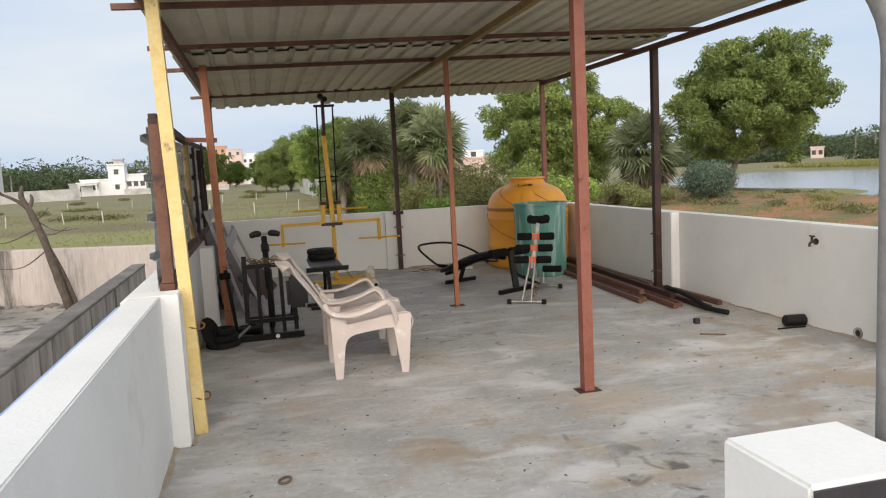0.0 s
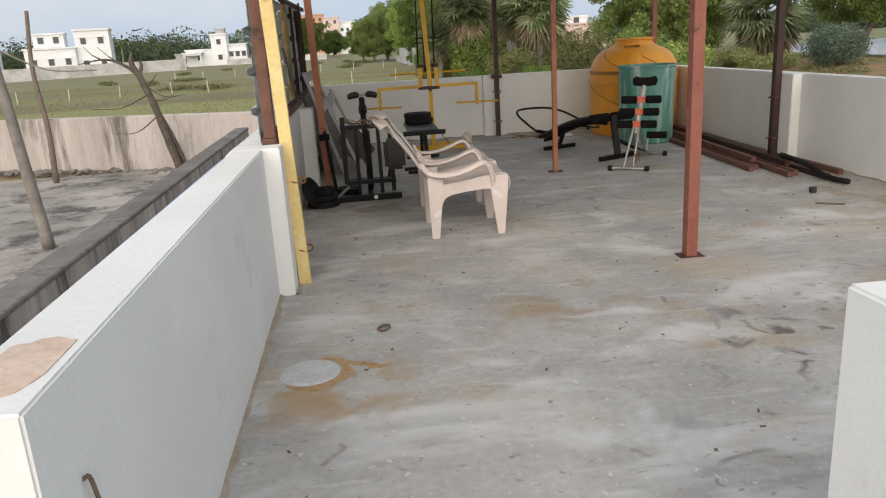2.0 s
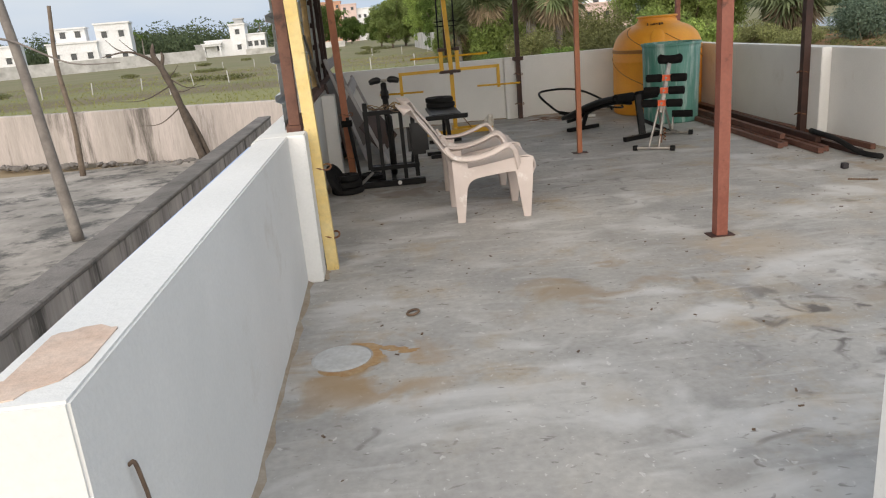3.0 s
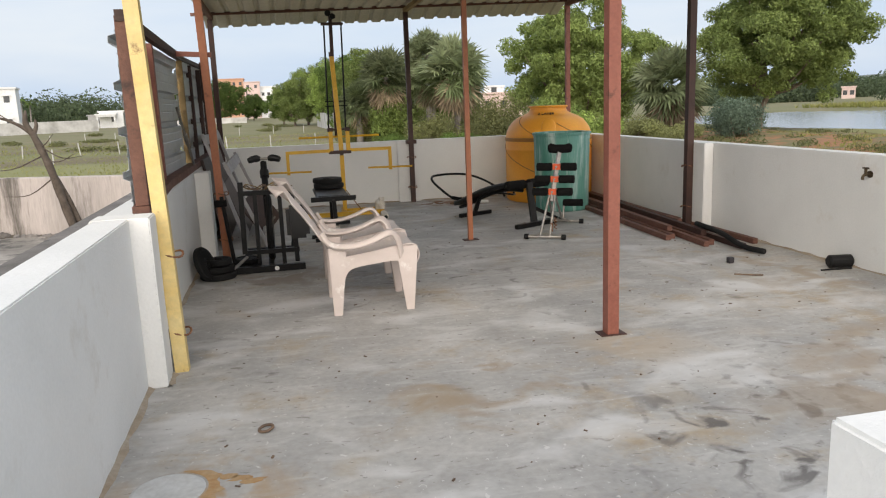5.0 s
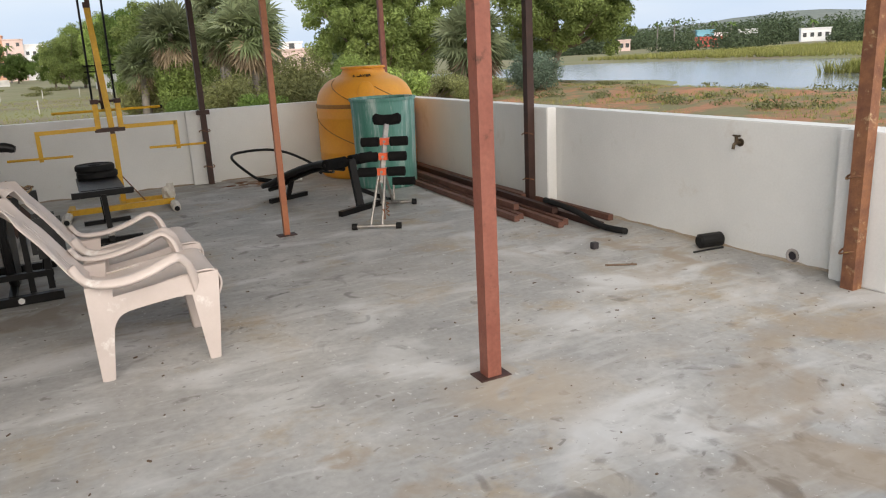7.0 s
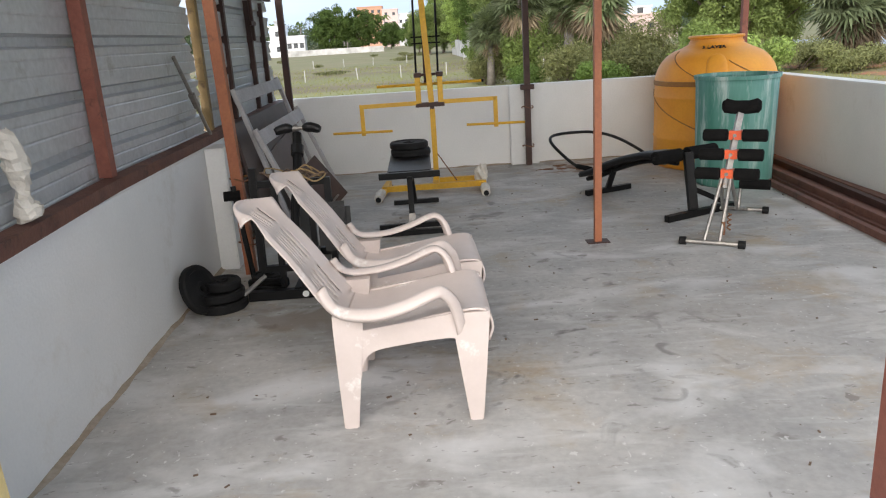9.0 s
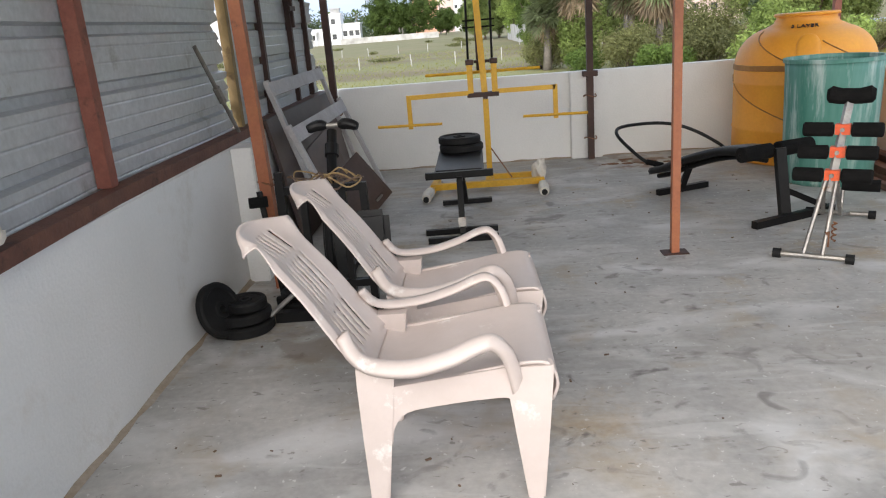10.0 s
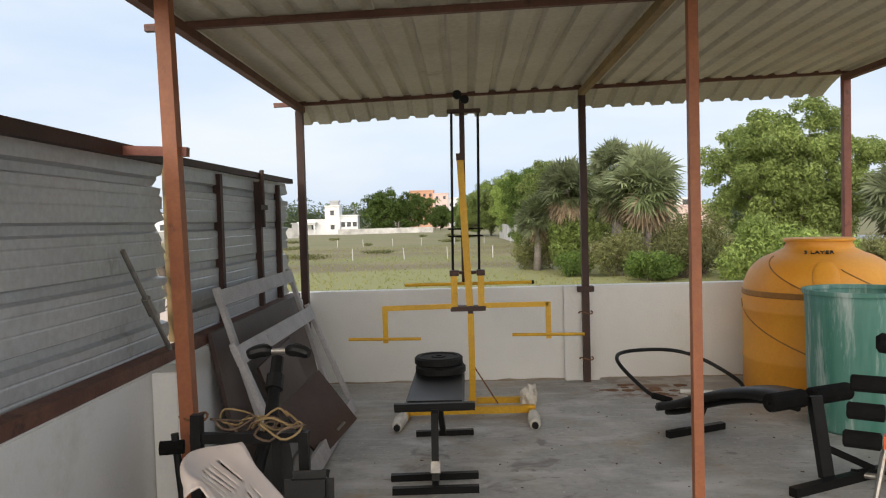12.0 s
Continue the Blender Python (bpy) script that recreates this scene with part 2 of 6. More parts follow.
def floor_material():
    """Trowelled cement floor: grey and pale sweeps, tan stains, small dark specks."""
    m = material("cement_floor", (0.43, 0.413, 0.387), 0.65, second=(0.29, 0.285, 0.275), scale=1.3, fine=26, bump=0.12, spots=(0.37, 0.30, 0.215), spot_scale=0.9, spot_at=0.54)
    n, l = m.node_tree.nodes, m.node_tree.links
    b = n["Principled BSDF"]
    src = b.inputs["Base Color"].links[0].from_socket
    co = n.new("ShaderNodeTexCoord")
    for sc, stretch, lo, hi, colour, amount, rot in ((1.9, (0.7, 1.2, 1), 0.52, 0.66, (0.56, 0.555, 0.545), 0.8, 25), (0.8, (1.2, 0.6, 1), 0.55, 0.68, (0.24, 0.225, 0.205), 0.55, -20), (3.0, (0.7, 1.4, 1), 0.60, 0.70, (0.58, 0.57, 0.55), 0.35, -35), (4.2, (0.8, 1.3, 1), 0.66, 0.72, (0.14, 0.125, 0.11), 0.6, 40), (16, (0.7, 1, 1), 0.66, 0.71, (0.13, 0.11, 0.095), 0.6, 0), (2.4, (1, 0.8, 1), 0.57, 0.70, (0.35, 0.285, 0.20), 0.5, 10), (7, (0.35, 1.6, 1), 0.56, 0.66, (0.60, 0.595, 0.58), 0.25, 20), (36, (1, 0.8, 1), 0.655, 0.70, (0.63, 0.62, 0.60), 0.6, 0), (30, (0.6, 1.3, 1), 0.665, 0.71, (0.10, 0.09, 0.08), 0.55, 60)):
        mp = n.new("ShaderNodeMapping")
        mp.inputs["Scale"].default_value, mp.inputs["Rotation"].default_value = stretch, (0, 0, radians(rot))
        t = n.new("ShaderNodeTexNoise")
        t.inputs["Scale"].default_value, t.inputs["Detail"].default_value, t.inputs["Distortion"].default_value = sc, 6, 0.6
        r = n.new("ShaderNodeMapRange")
        r.inputs["From Min"].default_value, r.inputs["From Max"].default_value, r.inputs["To Max"].default_value = lo, hi, amount
        x = n.new("ShaderNodeMix")
        x.data_type = "RGBA"
        x.inputs["B"].default_value = (*colour, 1)
        l.new(co.outputs["Object"], mp.inputs["Vector"])
        l.new(mp.outputs["Vector"], t.inputs["Vector"])
        l.new(t.outputs["Fac"], r.inputs["Value"])
        l.new(r.outputs["Result"], x.inputs["Factor"])
        l.new(src, x.inputs["A"])
        src = x.outputs["Result"]
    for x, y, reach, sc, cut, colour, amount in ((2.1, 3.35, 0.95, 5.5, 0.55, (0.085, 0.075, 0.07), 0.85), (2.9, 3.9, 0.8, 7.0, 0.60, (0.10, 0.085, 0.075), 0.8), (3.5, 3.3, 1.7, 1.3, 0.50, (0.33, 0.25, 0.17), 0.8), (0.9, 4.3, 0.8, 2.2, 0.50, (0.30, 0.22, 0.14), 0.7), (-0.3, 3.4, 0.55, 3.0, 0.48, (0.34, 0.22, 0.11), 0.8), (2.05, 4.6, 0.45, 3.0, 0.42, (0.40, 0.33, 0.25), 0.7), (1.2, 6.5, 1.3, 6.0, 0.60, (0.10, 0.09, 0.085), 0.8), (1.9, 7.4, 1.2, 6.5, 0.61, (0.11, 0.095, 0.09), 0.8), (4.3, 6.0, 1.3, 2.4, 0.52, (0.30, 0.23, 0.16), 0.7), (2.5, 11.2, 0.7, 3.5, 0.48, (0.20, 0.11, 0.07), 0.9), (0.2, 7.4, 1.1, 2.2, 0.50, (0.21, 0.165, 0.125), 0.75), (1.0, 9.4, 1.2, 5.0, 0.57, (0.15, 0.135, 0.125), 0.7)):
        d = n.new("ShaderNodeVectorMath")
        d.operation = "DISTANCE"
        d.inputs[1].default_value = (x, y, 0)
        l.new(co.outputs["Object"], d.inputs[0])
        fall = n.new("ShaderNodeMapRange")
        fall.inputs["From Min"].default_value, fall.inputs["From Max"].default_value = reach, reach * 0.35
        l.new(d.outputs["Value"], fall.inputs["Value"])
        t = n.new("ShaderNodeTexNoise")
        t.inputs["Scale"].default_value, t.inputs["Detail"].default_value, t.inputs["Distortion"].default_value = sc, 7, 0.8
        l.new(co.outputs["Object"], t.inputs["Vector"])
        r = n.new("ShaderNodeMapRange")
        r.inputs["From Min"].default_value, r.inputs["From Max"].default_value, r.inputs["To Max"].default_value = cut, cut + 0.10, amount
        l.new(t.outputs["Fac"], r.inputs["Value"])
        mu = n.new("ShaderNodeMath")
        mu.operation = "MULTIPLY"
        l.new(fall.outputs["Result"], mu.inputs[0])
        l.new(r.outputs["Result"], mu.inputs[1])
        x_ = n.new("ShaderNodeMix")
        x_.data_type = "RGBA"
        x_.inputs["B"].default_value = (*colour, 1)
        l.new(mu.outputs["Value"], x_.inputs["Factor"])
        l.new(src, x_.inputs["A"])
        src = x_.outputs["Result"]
    l.new(src, b.inputs["Base Color"])
    return m


FLOOR = floor_material()


# ---- mesh tools ----
def to_object(name, bm, mat, parent=None, label="", smooth=False, at=None):
    me = bpy.data.meshes.new(name)
    bmesh.ops.recalc_face_normals(bm, faces=bm.faces)
    bm.to_mesh(me)
    bm.free()
    if smooth:
        for p in me.polygons:
            p.use_smooth = True
    me.materials.append(mat)
    ob = new(name, me)
    if parent:
        ob.parent = parent
    if at is not None:
        ob.matrix_basis = at
    if label:
        ob["label"] = label
    return ob


def part(name, bm, mat, parent, label="", smooth=False):
    return to_object(name, bm, mat, parent, label, smooth)


def thing(name, at, label, category, group="", kind=""):
    ob = new(name)
    ob.matrix_basis = at
    ob.empty_display_size = 0.1
    return tagged(ob, label, category, group, kind)


def box(x0, y0, z0, x1, y1, z1, bevel=0.0, bm=None, seg=1):
    own = bmesh.new()
    bmesh.ops.create_cube(own, size=1)
    bmesh.ops.transform(own, matrix=Matrix.Translation(((x0 + x1) / 2, (y0 + y1) / 2, (z0 + z1) / 2)) @ Matrix.Diagonal((x1 - x0, y1 - y0, z1 - z0, 1)), verts=own.verts)
    if bevel:
        bmesh.ops.bevel(own, geom=list(own.edges), offset=bevel, segments=seg, affect="EDGES")
    return merge(bm, own)


def merge(bm, own):
    if bm is None:
        return own
    me = bpy.data.meshes.new("tmp")
    own.to_mesh(me)
    own.free()
    bm.from_mesh(me)
    bpy.data.meshes.remove(me)
    return bm


def tube(points, radius, sides=8, bm=None, closed=False, square=False, height=None):
    """A round or square section swept along points. radius: one value or one per point."""
    own = bmesh.new()
    pts = [Vector(p) for p in points]
    k = len(pts)
    radii = list(radius) if isinstance(radius, (list, tuple)) else [radius] * k
    rings = []
    side = None
    for i, p in enumerate(pts):
        a = pts[(i - 1) % k] if (closed or i > 0) else p
        b = pts[(i + 1) % k] if (closed or i < k - 1) else p
        d = (b - a).normalized()
        if side is None:
            ref = Vector((0, 0, 1)) if abs(d.z) < 0.9 else Vector((0, 1, 0))
            side = d.cross(ref).normalized()
        side = (side - d * side.dot(d)).normalized()
        up = side.cross(d).normalized()
        ring = []
        r = radii[i]
        if square:
            h = r if height is None else height
            for sx, sy in ((-1, -1), (1, -1), (1, 1), (-1, 1)):
                ring.append(own.verts.new(p + side * r * sx + up * h * sy))
        else:
            for j in range(sides):
                an = 2 * math.pi * j / sides
                ring.append(own.verts.new(p + side * r * math.cos(an) + up * r * math.sin(an)))
        rings.append(ring)
    m = len(rings[0])
    for i in range(k if closed else k - 1):
        ra, rb = rings[i], rings[(i + 1) % k]
        for j in range(m):
            own.faces.new((ra[j], ra[(j + 1) % m], rb[(j + 1) % m], rb[j]))
    if not closed:
        own.faces.new(rings[0])
        own.faces.new(list(reversed(rings[-1])))
    return merge(bm, own)


def lathe(profile, sides=48, bm=None, at=(0, 0, 0)):
    own = bmesh.new()
    rings = []
    for r, z in profile:
        if r < 1e-5:
            rings.append([own.verts.new((at[0], at[1], at[2] + z))])
        else:
            rings.append([own.verts.new((at[0] + r * math.cos(2 * math.pi * j / sides), at[1] + r * math.sin(2 * math.pi * j / sides), at[2] + z)) for j in range(sides)])
    for a, b in zip(rings, rings[1:]):
        for j in range(sides):
            q = (j + 1) % sides
            if len(a) == 1 and len(b) > 1:
                own.faces.new((a[0], b[q], b[j]))
            elif len(b) == 1 and len(a) > 1:
                own.faces.new((a[j], a[q], b[0]))
            elif len(a) > 1:
                own.faces.new((a[j], a[q], b[q], b[j]))
    return merge(bm, own)


def prism(outline, z0, z1, bm=None):
    """An outline in x, y raised from z0 to z1."""
    own = bmesh.new()
    lo = [own.verts.new((x, y, z0)) for x, y in outline]
    hi = [own.verts.new((x, y, z1)) for x, y in outline]
    own.faces.new(list(reversed(lo)))
    own.faces.new(hi)
    k = len(outline)
    for i in range(k):
        own.faces.new((lo[i], lo[(i + 1) % k], hi[(i + 1) % k], hi[i]))
    return merge(bm, own)


def smooth_line(points, steps=6):
    """Catmull-Rom through points."""
    p = [Vector(q) for q in points]
    p = [p[0] * 2 - p[1]] + p + [p[-1] * 2 - p[-2]]
    out = []
    for i in range(1, len(p) - 2):
        for s in range(steps):
            t = s / steps
            out.append(0.5 * ((2 * p[i]) + (p[i + 1] - p[i - 1]) * t + (2 * p[i - 1] - 5 * p[i] + 4 * p[i + 1] - p[i + 2]) * t * t + (3 * p[i] - p[i - 1] - 3 * p[i + 1] + p[i + 2]) * t ** 3))
    out.append(p[-2])
    return out


def from_arrays(name, verts, faces, mat, parent=None, smooth=False):
    me = bpy.data.meshes.new(name)
    me.from_pydata([tuple(v) for v in verts], [], [tuple(f) for f in faces])
    if smooth:
        for p in me.polygons:
            p.use_smooth = True
    me.materials.append(mat)
    ob = new(name, me)
    if parent:
        ob.parent = parent
    return ob


HERE = pose(0, 0, 0)
GROUND = -1.3

# ---- terrace: floor and parapets ----
XL, XR, YB = -0.70, 4.55, 11.70
TOP = 0.905
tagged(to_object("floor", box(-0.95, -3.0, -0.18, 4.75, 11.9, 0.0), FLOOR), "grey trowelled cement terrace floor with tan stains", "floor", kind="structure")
tagged(to_object("building_base", box(-0.9, -2.95, GROUND - 0.1, 4.7, 11.85, -0.184), WHITE), "white plastered building base under the terrace", "base", kind="structure")


def wall(name, x0, y0, x1, y1, label, z1=TOP, bevel=0.007):
    return tagged(to_object(name, box(x0, y0, 0.0, x1, y1, z1, bevel, seg=2), WHITE), label, "parapet wall", kind="structure")


bm = prism([(-1.07, 1.495), (-0.648, 1.495), (-0.648, 4.70), (-0.82, 4.70), (-0.82, 1.62), (-1.07, 1.62)], 0.0, TOP)
bmesh.ops.bevel(bm, geom=list(bm.edges), offset=0.006, segments=2, affect="EDGES")
tagged(to_object("wall_west_front", bm, WHITE), "white limewashed parapet wall with a flat top", "parapet wall", kind="structure")
wall("pillar_west", -0.84, 4.703, -0.552, 4.90, "white pillar ending the parapet beside a yellow post")
wall("wall_west_back", -0.90, 4.903, XL, 11.697, "white parapet wall under the sheet fence", z1=0.86)
wall("pilaster_west", XL + 0.003, 8.12, -0.565, 8.36, "white pilaster on the parapet wall", z1=0.858)
wall("wall_north", -0.90, YB, 4.73, YB + 0.16, "white limewashed back parapet wall of the terrace")
wall("pilaster_north", 1.80, 11.625, 2.13, YB - 0.003, "shallow white pilaster behind a steel post", z1=TOP + 0.004)
wall("wall_east", XR, -3.0, XR + 0.16, YB - 0.003, "white limewashed parapet wall with a flat coping")
wall("pilaster_east_far", 4.44, 7.78, XR - 0.003, 8.22, "white pilaster of the parapet wall", z1=TOP + 0.004)
wall("pilaster_east_near", 4.43, 4.47, XR - 0.003, 4.84, "white pilaster behind a rusty post", z1=TOP + 0.004)
wall("wall_south", -0.9, -3.0, XR - 0.003, -2.86, "white parapet wall closing the terrace")
pier = tagged(to_object("gate_pillar", box(0.93, 1.45, 0.0, 1.24, 1.73, TOP, 0.008, seg=2), WHITE), "free-standing white pillar with a black painted band", "pillar", kind="structure")
part("black_band", box(0.934, 1.444, 0.795, 1.238, 1.4495, 0.897, 0.002), BLACK_PAINT, pier, "black painted band")
gate_wall = wall("wall_gate", 1.243, 1.454, 2.4, 1.592, "white low wall joined to the gate pillar")
part("black_band", box(1.245, 1.448, 0.795, 2.395, 1.4535, 0.897, 0.002), BLACK_PAINT, gate_wall, "black painted band")
ring = []
for i in range(48):
    a = 2 * math.pi * i / 48
    wob = 1 + 0.22 * noise.noise(Vector((2.2 * math.cos(a), 2.2 * math.sin(a), 4.0))) + 0.08 * noise.noise(Vector((9 * math.cos(a), 9 * math.sin(a), 1.0)))
    ring.append((-0.785 + 0.125 * wob * math.cos(a) - 0.07 * math.sin(a + 3.1), 1.655 + 0.185 * wob * math.sin(a)))
tagged(to_object("bare_patch", prism([(max(min(x, -0.672), -0.80 if y > 1.60 else -1.0), max(y, 1.52)) for x, y in ring], TOP + 0.0003, TOP + 0.0025), BRICK_PATCH), "bare brownish plaster patch on the wall top", "patch", kind="structure")
tagged(to_object("blue_pipe", tube([(-0.85, 1.64, 0.86), (-0.85, 4.6, 0.86)], 0.022), BLUE), "blue plastic pipe along the outside of the parapet", "pipe")


# grey pipe arch over the entrance
arch = thing("pipe_arch", pose(0, 1.68, 0), "grey painted steel pipe arch over the entrance", "arch", kind="structure")
bend = [(1.10 + 0.24 * math.cos(a), 0, 1.74 + 0.24 * math.sin(a)) for a in [i * math.pi / 16 for i in range(9)]]
other = [(-0.675 - 0.24 * math.sin(a), 0, 1.74 + 0.24 * math.cos(a)) for a in [i * math.pi / 16 for i in range(9)]]
part("pipe", tube([(1.34, 0, 0.0)] + bend + other + [(-0.915, 0, 0.0)], 0.028, 12), PIPE_GREY, arch, smooth=True)


# ---- shed: posts, beams and the corrugated roof ----
def roof_z(x):
    return 2.70 + 0.026 * (x + 0.7)


def post(x, y, z1, mat, half, label, plate=True, rings=False, clamp=False, z0=0.0, lean=0.0):
    p = thing("steel_post", pose(x, y, z0), label, "post", "posts of the shed")
    part("shaft", tube([(0, 0, 0.006 if plate else 0), (lean, 0, z1 - z0)], half, square=True), mat, p)
    if plate:
        part("base_plate", box(-0.08, -0.055, 0, 0.08, 0.055, 0.006, 0.001), DARK_STEEL, p, "rusty flat base plate")
    if rings:
        for z in (0.22, 0.66):
            part("wire_loop", tube([(0.065 * math.cos(a), 0.055 * math.sin(a) + 0.02, z + 0.012 * math.sin(2 * a)) for a in [i * math.pi / 8 for i in range(16)]], 0.006, 6, closed=True), RUST, p, "rusty wire loop")
    if clamp:
        part("bracket", box(-0.075, -0.05, TOP - 0.045, 0.075, 0.05, TOP + 0.01, 0.003), DARK_STEEL, p, "dark steel bracket")
    return p


post(2.0, 4.8, roof_z(2.0) - 0.05, RED_STEEL, 0.036, "red oxide square steel post on a base plate")
post(2.0, 8.2, roof_z(2.0) - 0.05, ORANGE_STEEL, 0.024, "thin red oxide steel post on a base plate")
post(2.0, 11.58, roof_z(2.0) - 0.05, DARK_STEEL, 0.032, "dark brown steel post wired to the back wall", plate=False, rings=True, clamp=True)
post(-0.455, 8.0, roof_z(-0.57) - 0.05, ORANGE_STEEL, 0.034, "red oxide steel post beside the sheet fence", plate=False, rings=True, lean=-0.055)
post(-0.68, 11.58, roof_z(-0.68) - 0.05, DARK_STEEL, 0.034, "dark brown steel corner post", plate=False, rings=True)
post(-0.510, 4.962, roof_z(-0.55) - 0.05, PALE_YELLOW, 0.037, "pale yellow painted steel post tied with wire", plate=False, rings=True, lean=-0.072)
post(4.375, 4.65, roof_z(4.36) - 0.05, WORN_POST, 0.04, "rusty steel post tied to the pilaster with wire", plate=False, rings=True)
post(4.40, 8.02, roof_z(4.4) - 0.05, DARK_STEEL, 0.036, "dark brown steel post against the pilaster", plate=False, rings=True)
post(4.45, 11.58, roof_z(4.45) - 0.05, RED_STEEL, 0.032, "red oxide steel post behind the water tank", plate=False)

roof = thing("shed_roof", HERE, "pale corrugated sheet roof on brown steel tubes", "roof", kind="structure")
for x in (-0.66, 2.0, 4.45):
    part("rafter", tube([(x, 4.45, roof_z(x) - 0.030), (x, 11.62, roof_z(x) - 0.030)], 0.028, square=True), BROWN_STEEL if x != 2.0 else OCHRE, roof)
for y in (4.5, 5.7, 7.35, 8.75, 11.58):
    part("purlin", tube([(-0.92, y, roof_z(-0.92) + 0.021), (4.64, y, roof_z(4.64) + 0.021)], 0.020, square=True), BROWN_STEEL, roof)


def sheet_profile(u, pitch=0.2, rise=0.028):
    """Trapezoid ribs along a sheet's width."""
    f = (u % pitch) / pitch
    if f < 0.60:
        return 0.0
    if f < 0.70:
        return rise * (f - 0.60) / 0.10
    if f < 0.90:
        return rise
    return rise * (1 - (f - 0.90) / 0.10)


def roof_sheet(x0, x1, y0, y1, lift, rng):
    xs = []
    u = x0
    while u < x1:
        base = math.floor(u / 0.2 + 1e-6) * 0.2
        xs += [base + 0.2 * f for f in (0, 0.6, 0.7, 0.9)]
        u = base + 0.2
    xs = sorted({round(v, 4) for v in xs if x0 - 1e-6 <= v <= x1 + 1e-6} | {x0, x1})
    ys = [y0, (y0 + y1) / 2, y1 - 0.35, y1 - 0.2, y1 - 0.1, y1] if y1 > 11 else [y0, (y0 + y1) / 2, y1]
    verts, faces = [], []
    for y in ys:
        drop = -0.42 * max(0.0, y - 11.72) ** 1.25 if y1 > 11 else 0.0
        for x in xs:
            verts.append((x, y, roof_z(x) + 0.045 + lift + sheet_profile(x + 1e-5) + drop + rng.uniform(-0.003, 0.003)))
    m = len(xs)
    for i in range(len(ys) - 1):
        for j in range(m - 1):
            faces.append((i * m + j, i * m + j + 1, (i + 1) * m + j + 1, (i + 1) * m + j))
    ob = from_arrays("roof_sheet", verts, faces, SHEET, roof)
    mod = ob.modifiers.new("thickness", "SOLIDIFY")
    mod.thickness, mod.offset = 0.0015, 1
    return ob


rng = random.Random(7)
for i in range(6):
    x0 = -0.78 + i * 0.89
    roof_sheet(x0, min(x0 + 0.94, 4.54), 7.95, 12.16 + rng.uniform(-0.02, 0.02), 0.002 * (i % 2), rng)
    roof_sheet(x0, min(x0 + 0.94, 4.54), 4.3 + rng.uniform(-0.02, 0.02), 8.45, 0.024 + 0.002 * (i % 2), rng)


# ---- sheet fence on the west wall ----
fence = thing("sheet_fence", HERE, "grey corrugated sheet fence in a rusty brown frame", "fence", kind="structure")
FX = -0.80
part("bottom_rail", tube([(FX + 0.15, 5.06, 0.892), (FX + 0.05, 6.7, 0.892), (FX + 0.03, 11.55, 0.892)], 0.045, square=True, height=0.03), BROWN_STEEL, fence)
part("top_rail", tube([(FX + 0.15, 5.08, 1.93), (FX + 0.02, 8.6, 1.955)], 0.024, square=True, height=0.03), DARK_STEEL, fence)
part("top_rail", tube([(FX - 0.01, 8.60, 1.965), (FX + 0.02, 11.55, 1.985)], 0.022, square=True), DARK_STEEL, fence)
for y, mat, hw, x in ((5.12, BROWN_STEEL, 0.034, FX + 0.155), (6.76, RED_STEEL, 0.032, FX + 0.02), (8.70, OCHRE, 0.03, FX), (9.52, DARK_STEEL, 0.026, FX), (10.48, DARK_STEEL, 0.026, FX), (11.10, DARK_STEEL, 0.024, FX)):
    part("fence_post", tube([(x, y, 0.925), (x, y, 1.93)], hw, square=True), mat, fence)
part("tie_bar", tube([(FX, 8.02, 1.95), (-0.43, 8.02, 1.93)], 0.022, square=True), RED_STEEL, fence)
part("hasp", box(FX + 0.03, 10.36, 1.70, FX + 0.06, 10.56, 1.74, 0.004), DARK_STEEL, fence, "rusty hasp plate")
part("hasp", box(FX + 0.03, 10.44, 1.56, FX + 0.06, 10.48, 2.02, 0.004), DARK_STEEL, fence, "rusty hasp plate")


def fence_sheet(y0, y1, z0, z1, rng, torn0, torn1):
    """Ribs run along y; the torn ends are ragged."""
    zs, offs = [], []
    z = z0
    while z < z1:
        for f, o in ((0, 0), (0.22, 0), (0.25, 0.003), (0.28, 0), (0.50, 0), (0.53, 0.003), (0.56, 0), (0.70, 0), (0.75, 0.040), (0.90, 0.040), (0.95, 0)):
            if z + f * 0.25 < z1:
                zs.append(z + f * 0.25)
                offs.append(o)
        z += 0.25
    zs.append(z1)
    offs.append(0)
    ny = 24
    verts, faces = [], []
    for i, (z, o) in enumerate(zip(zs, offs)):
        a = y0 - (rng.uniform(0, 0.07) if torn0 else 0)
        b = y1 + (rng.uniform(-0.09, 0.03) if torn1 else 0)
        for j in range(ny + 1):
            y = a + (b - a) * j / ny
            verts.append((FX - 0.012 + 0.061 * max(0.0, 6.7 - y) - o + 0.010 * math.sin(y * 3.1 + z * 2) + rng.uniform(-0.0006, 0.0006), y, z))
    for i in range(len(zs) - 1):
        for j in range(ny):
            k = i * (ny + 1) + j
            faces.append((k, k + 1, k + ny + 2, k + ny + 1))
    ob = from_arrays("sheet", verts, faces, GALV, fence)
    mod = ob.modifiers.new("thickness", "SOLIDIFY")
    mod.thickness = 0.0015
    return ob


rng = random.Random(11)
fence_sheet(5.32, 6.8, 0.87, 1.90, rng, True, False)
fence_sheet(6.74, 8.66, 0.87, 1.93, rng, False, True)
fence_sheet(8.76, 11.48, 0.87, 1.96, rng, False, True)

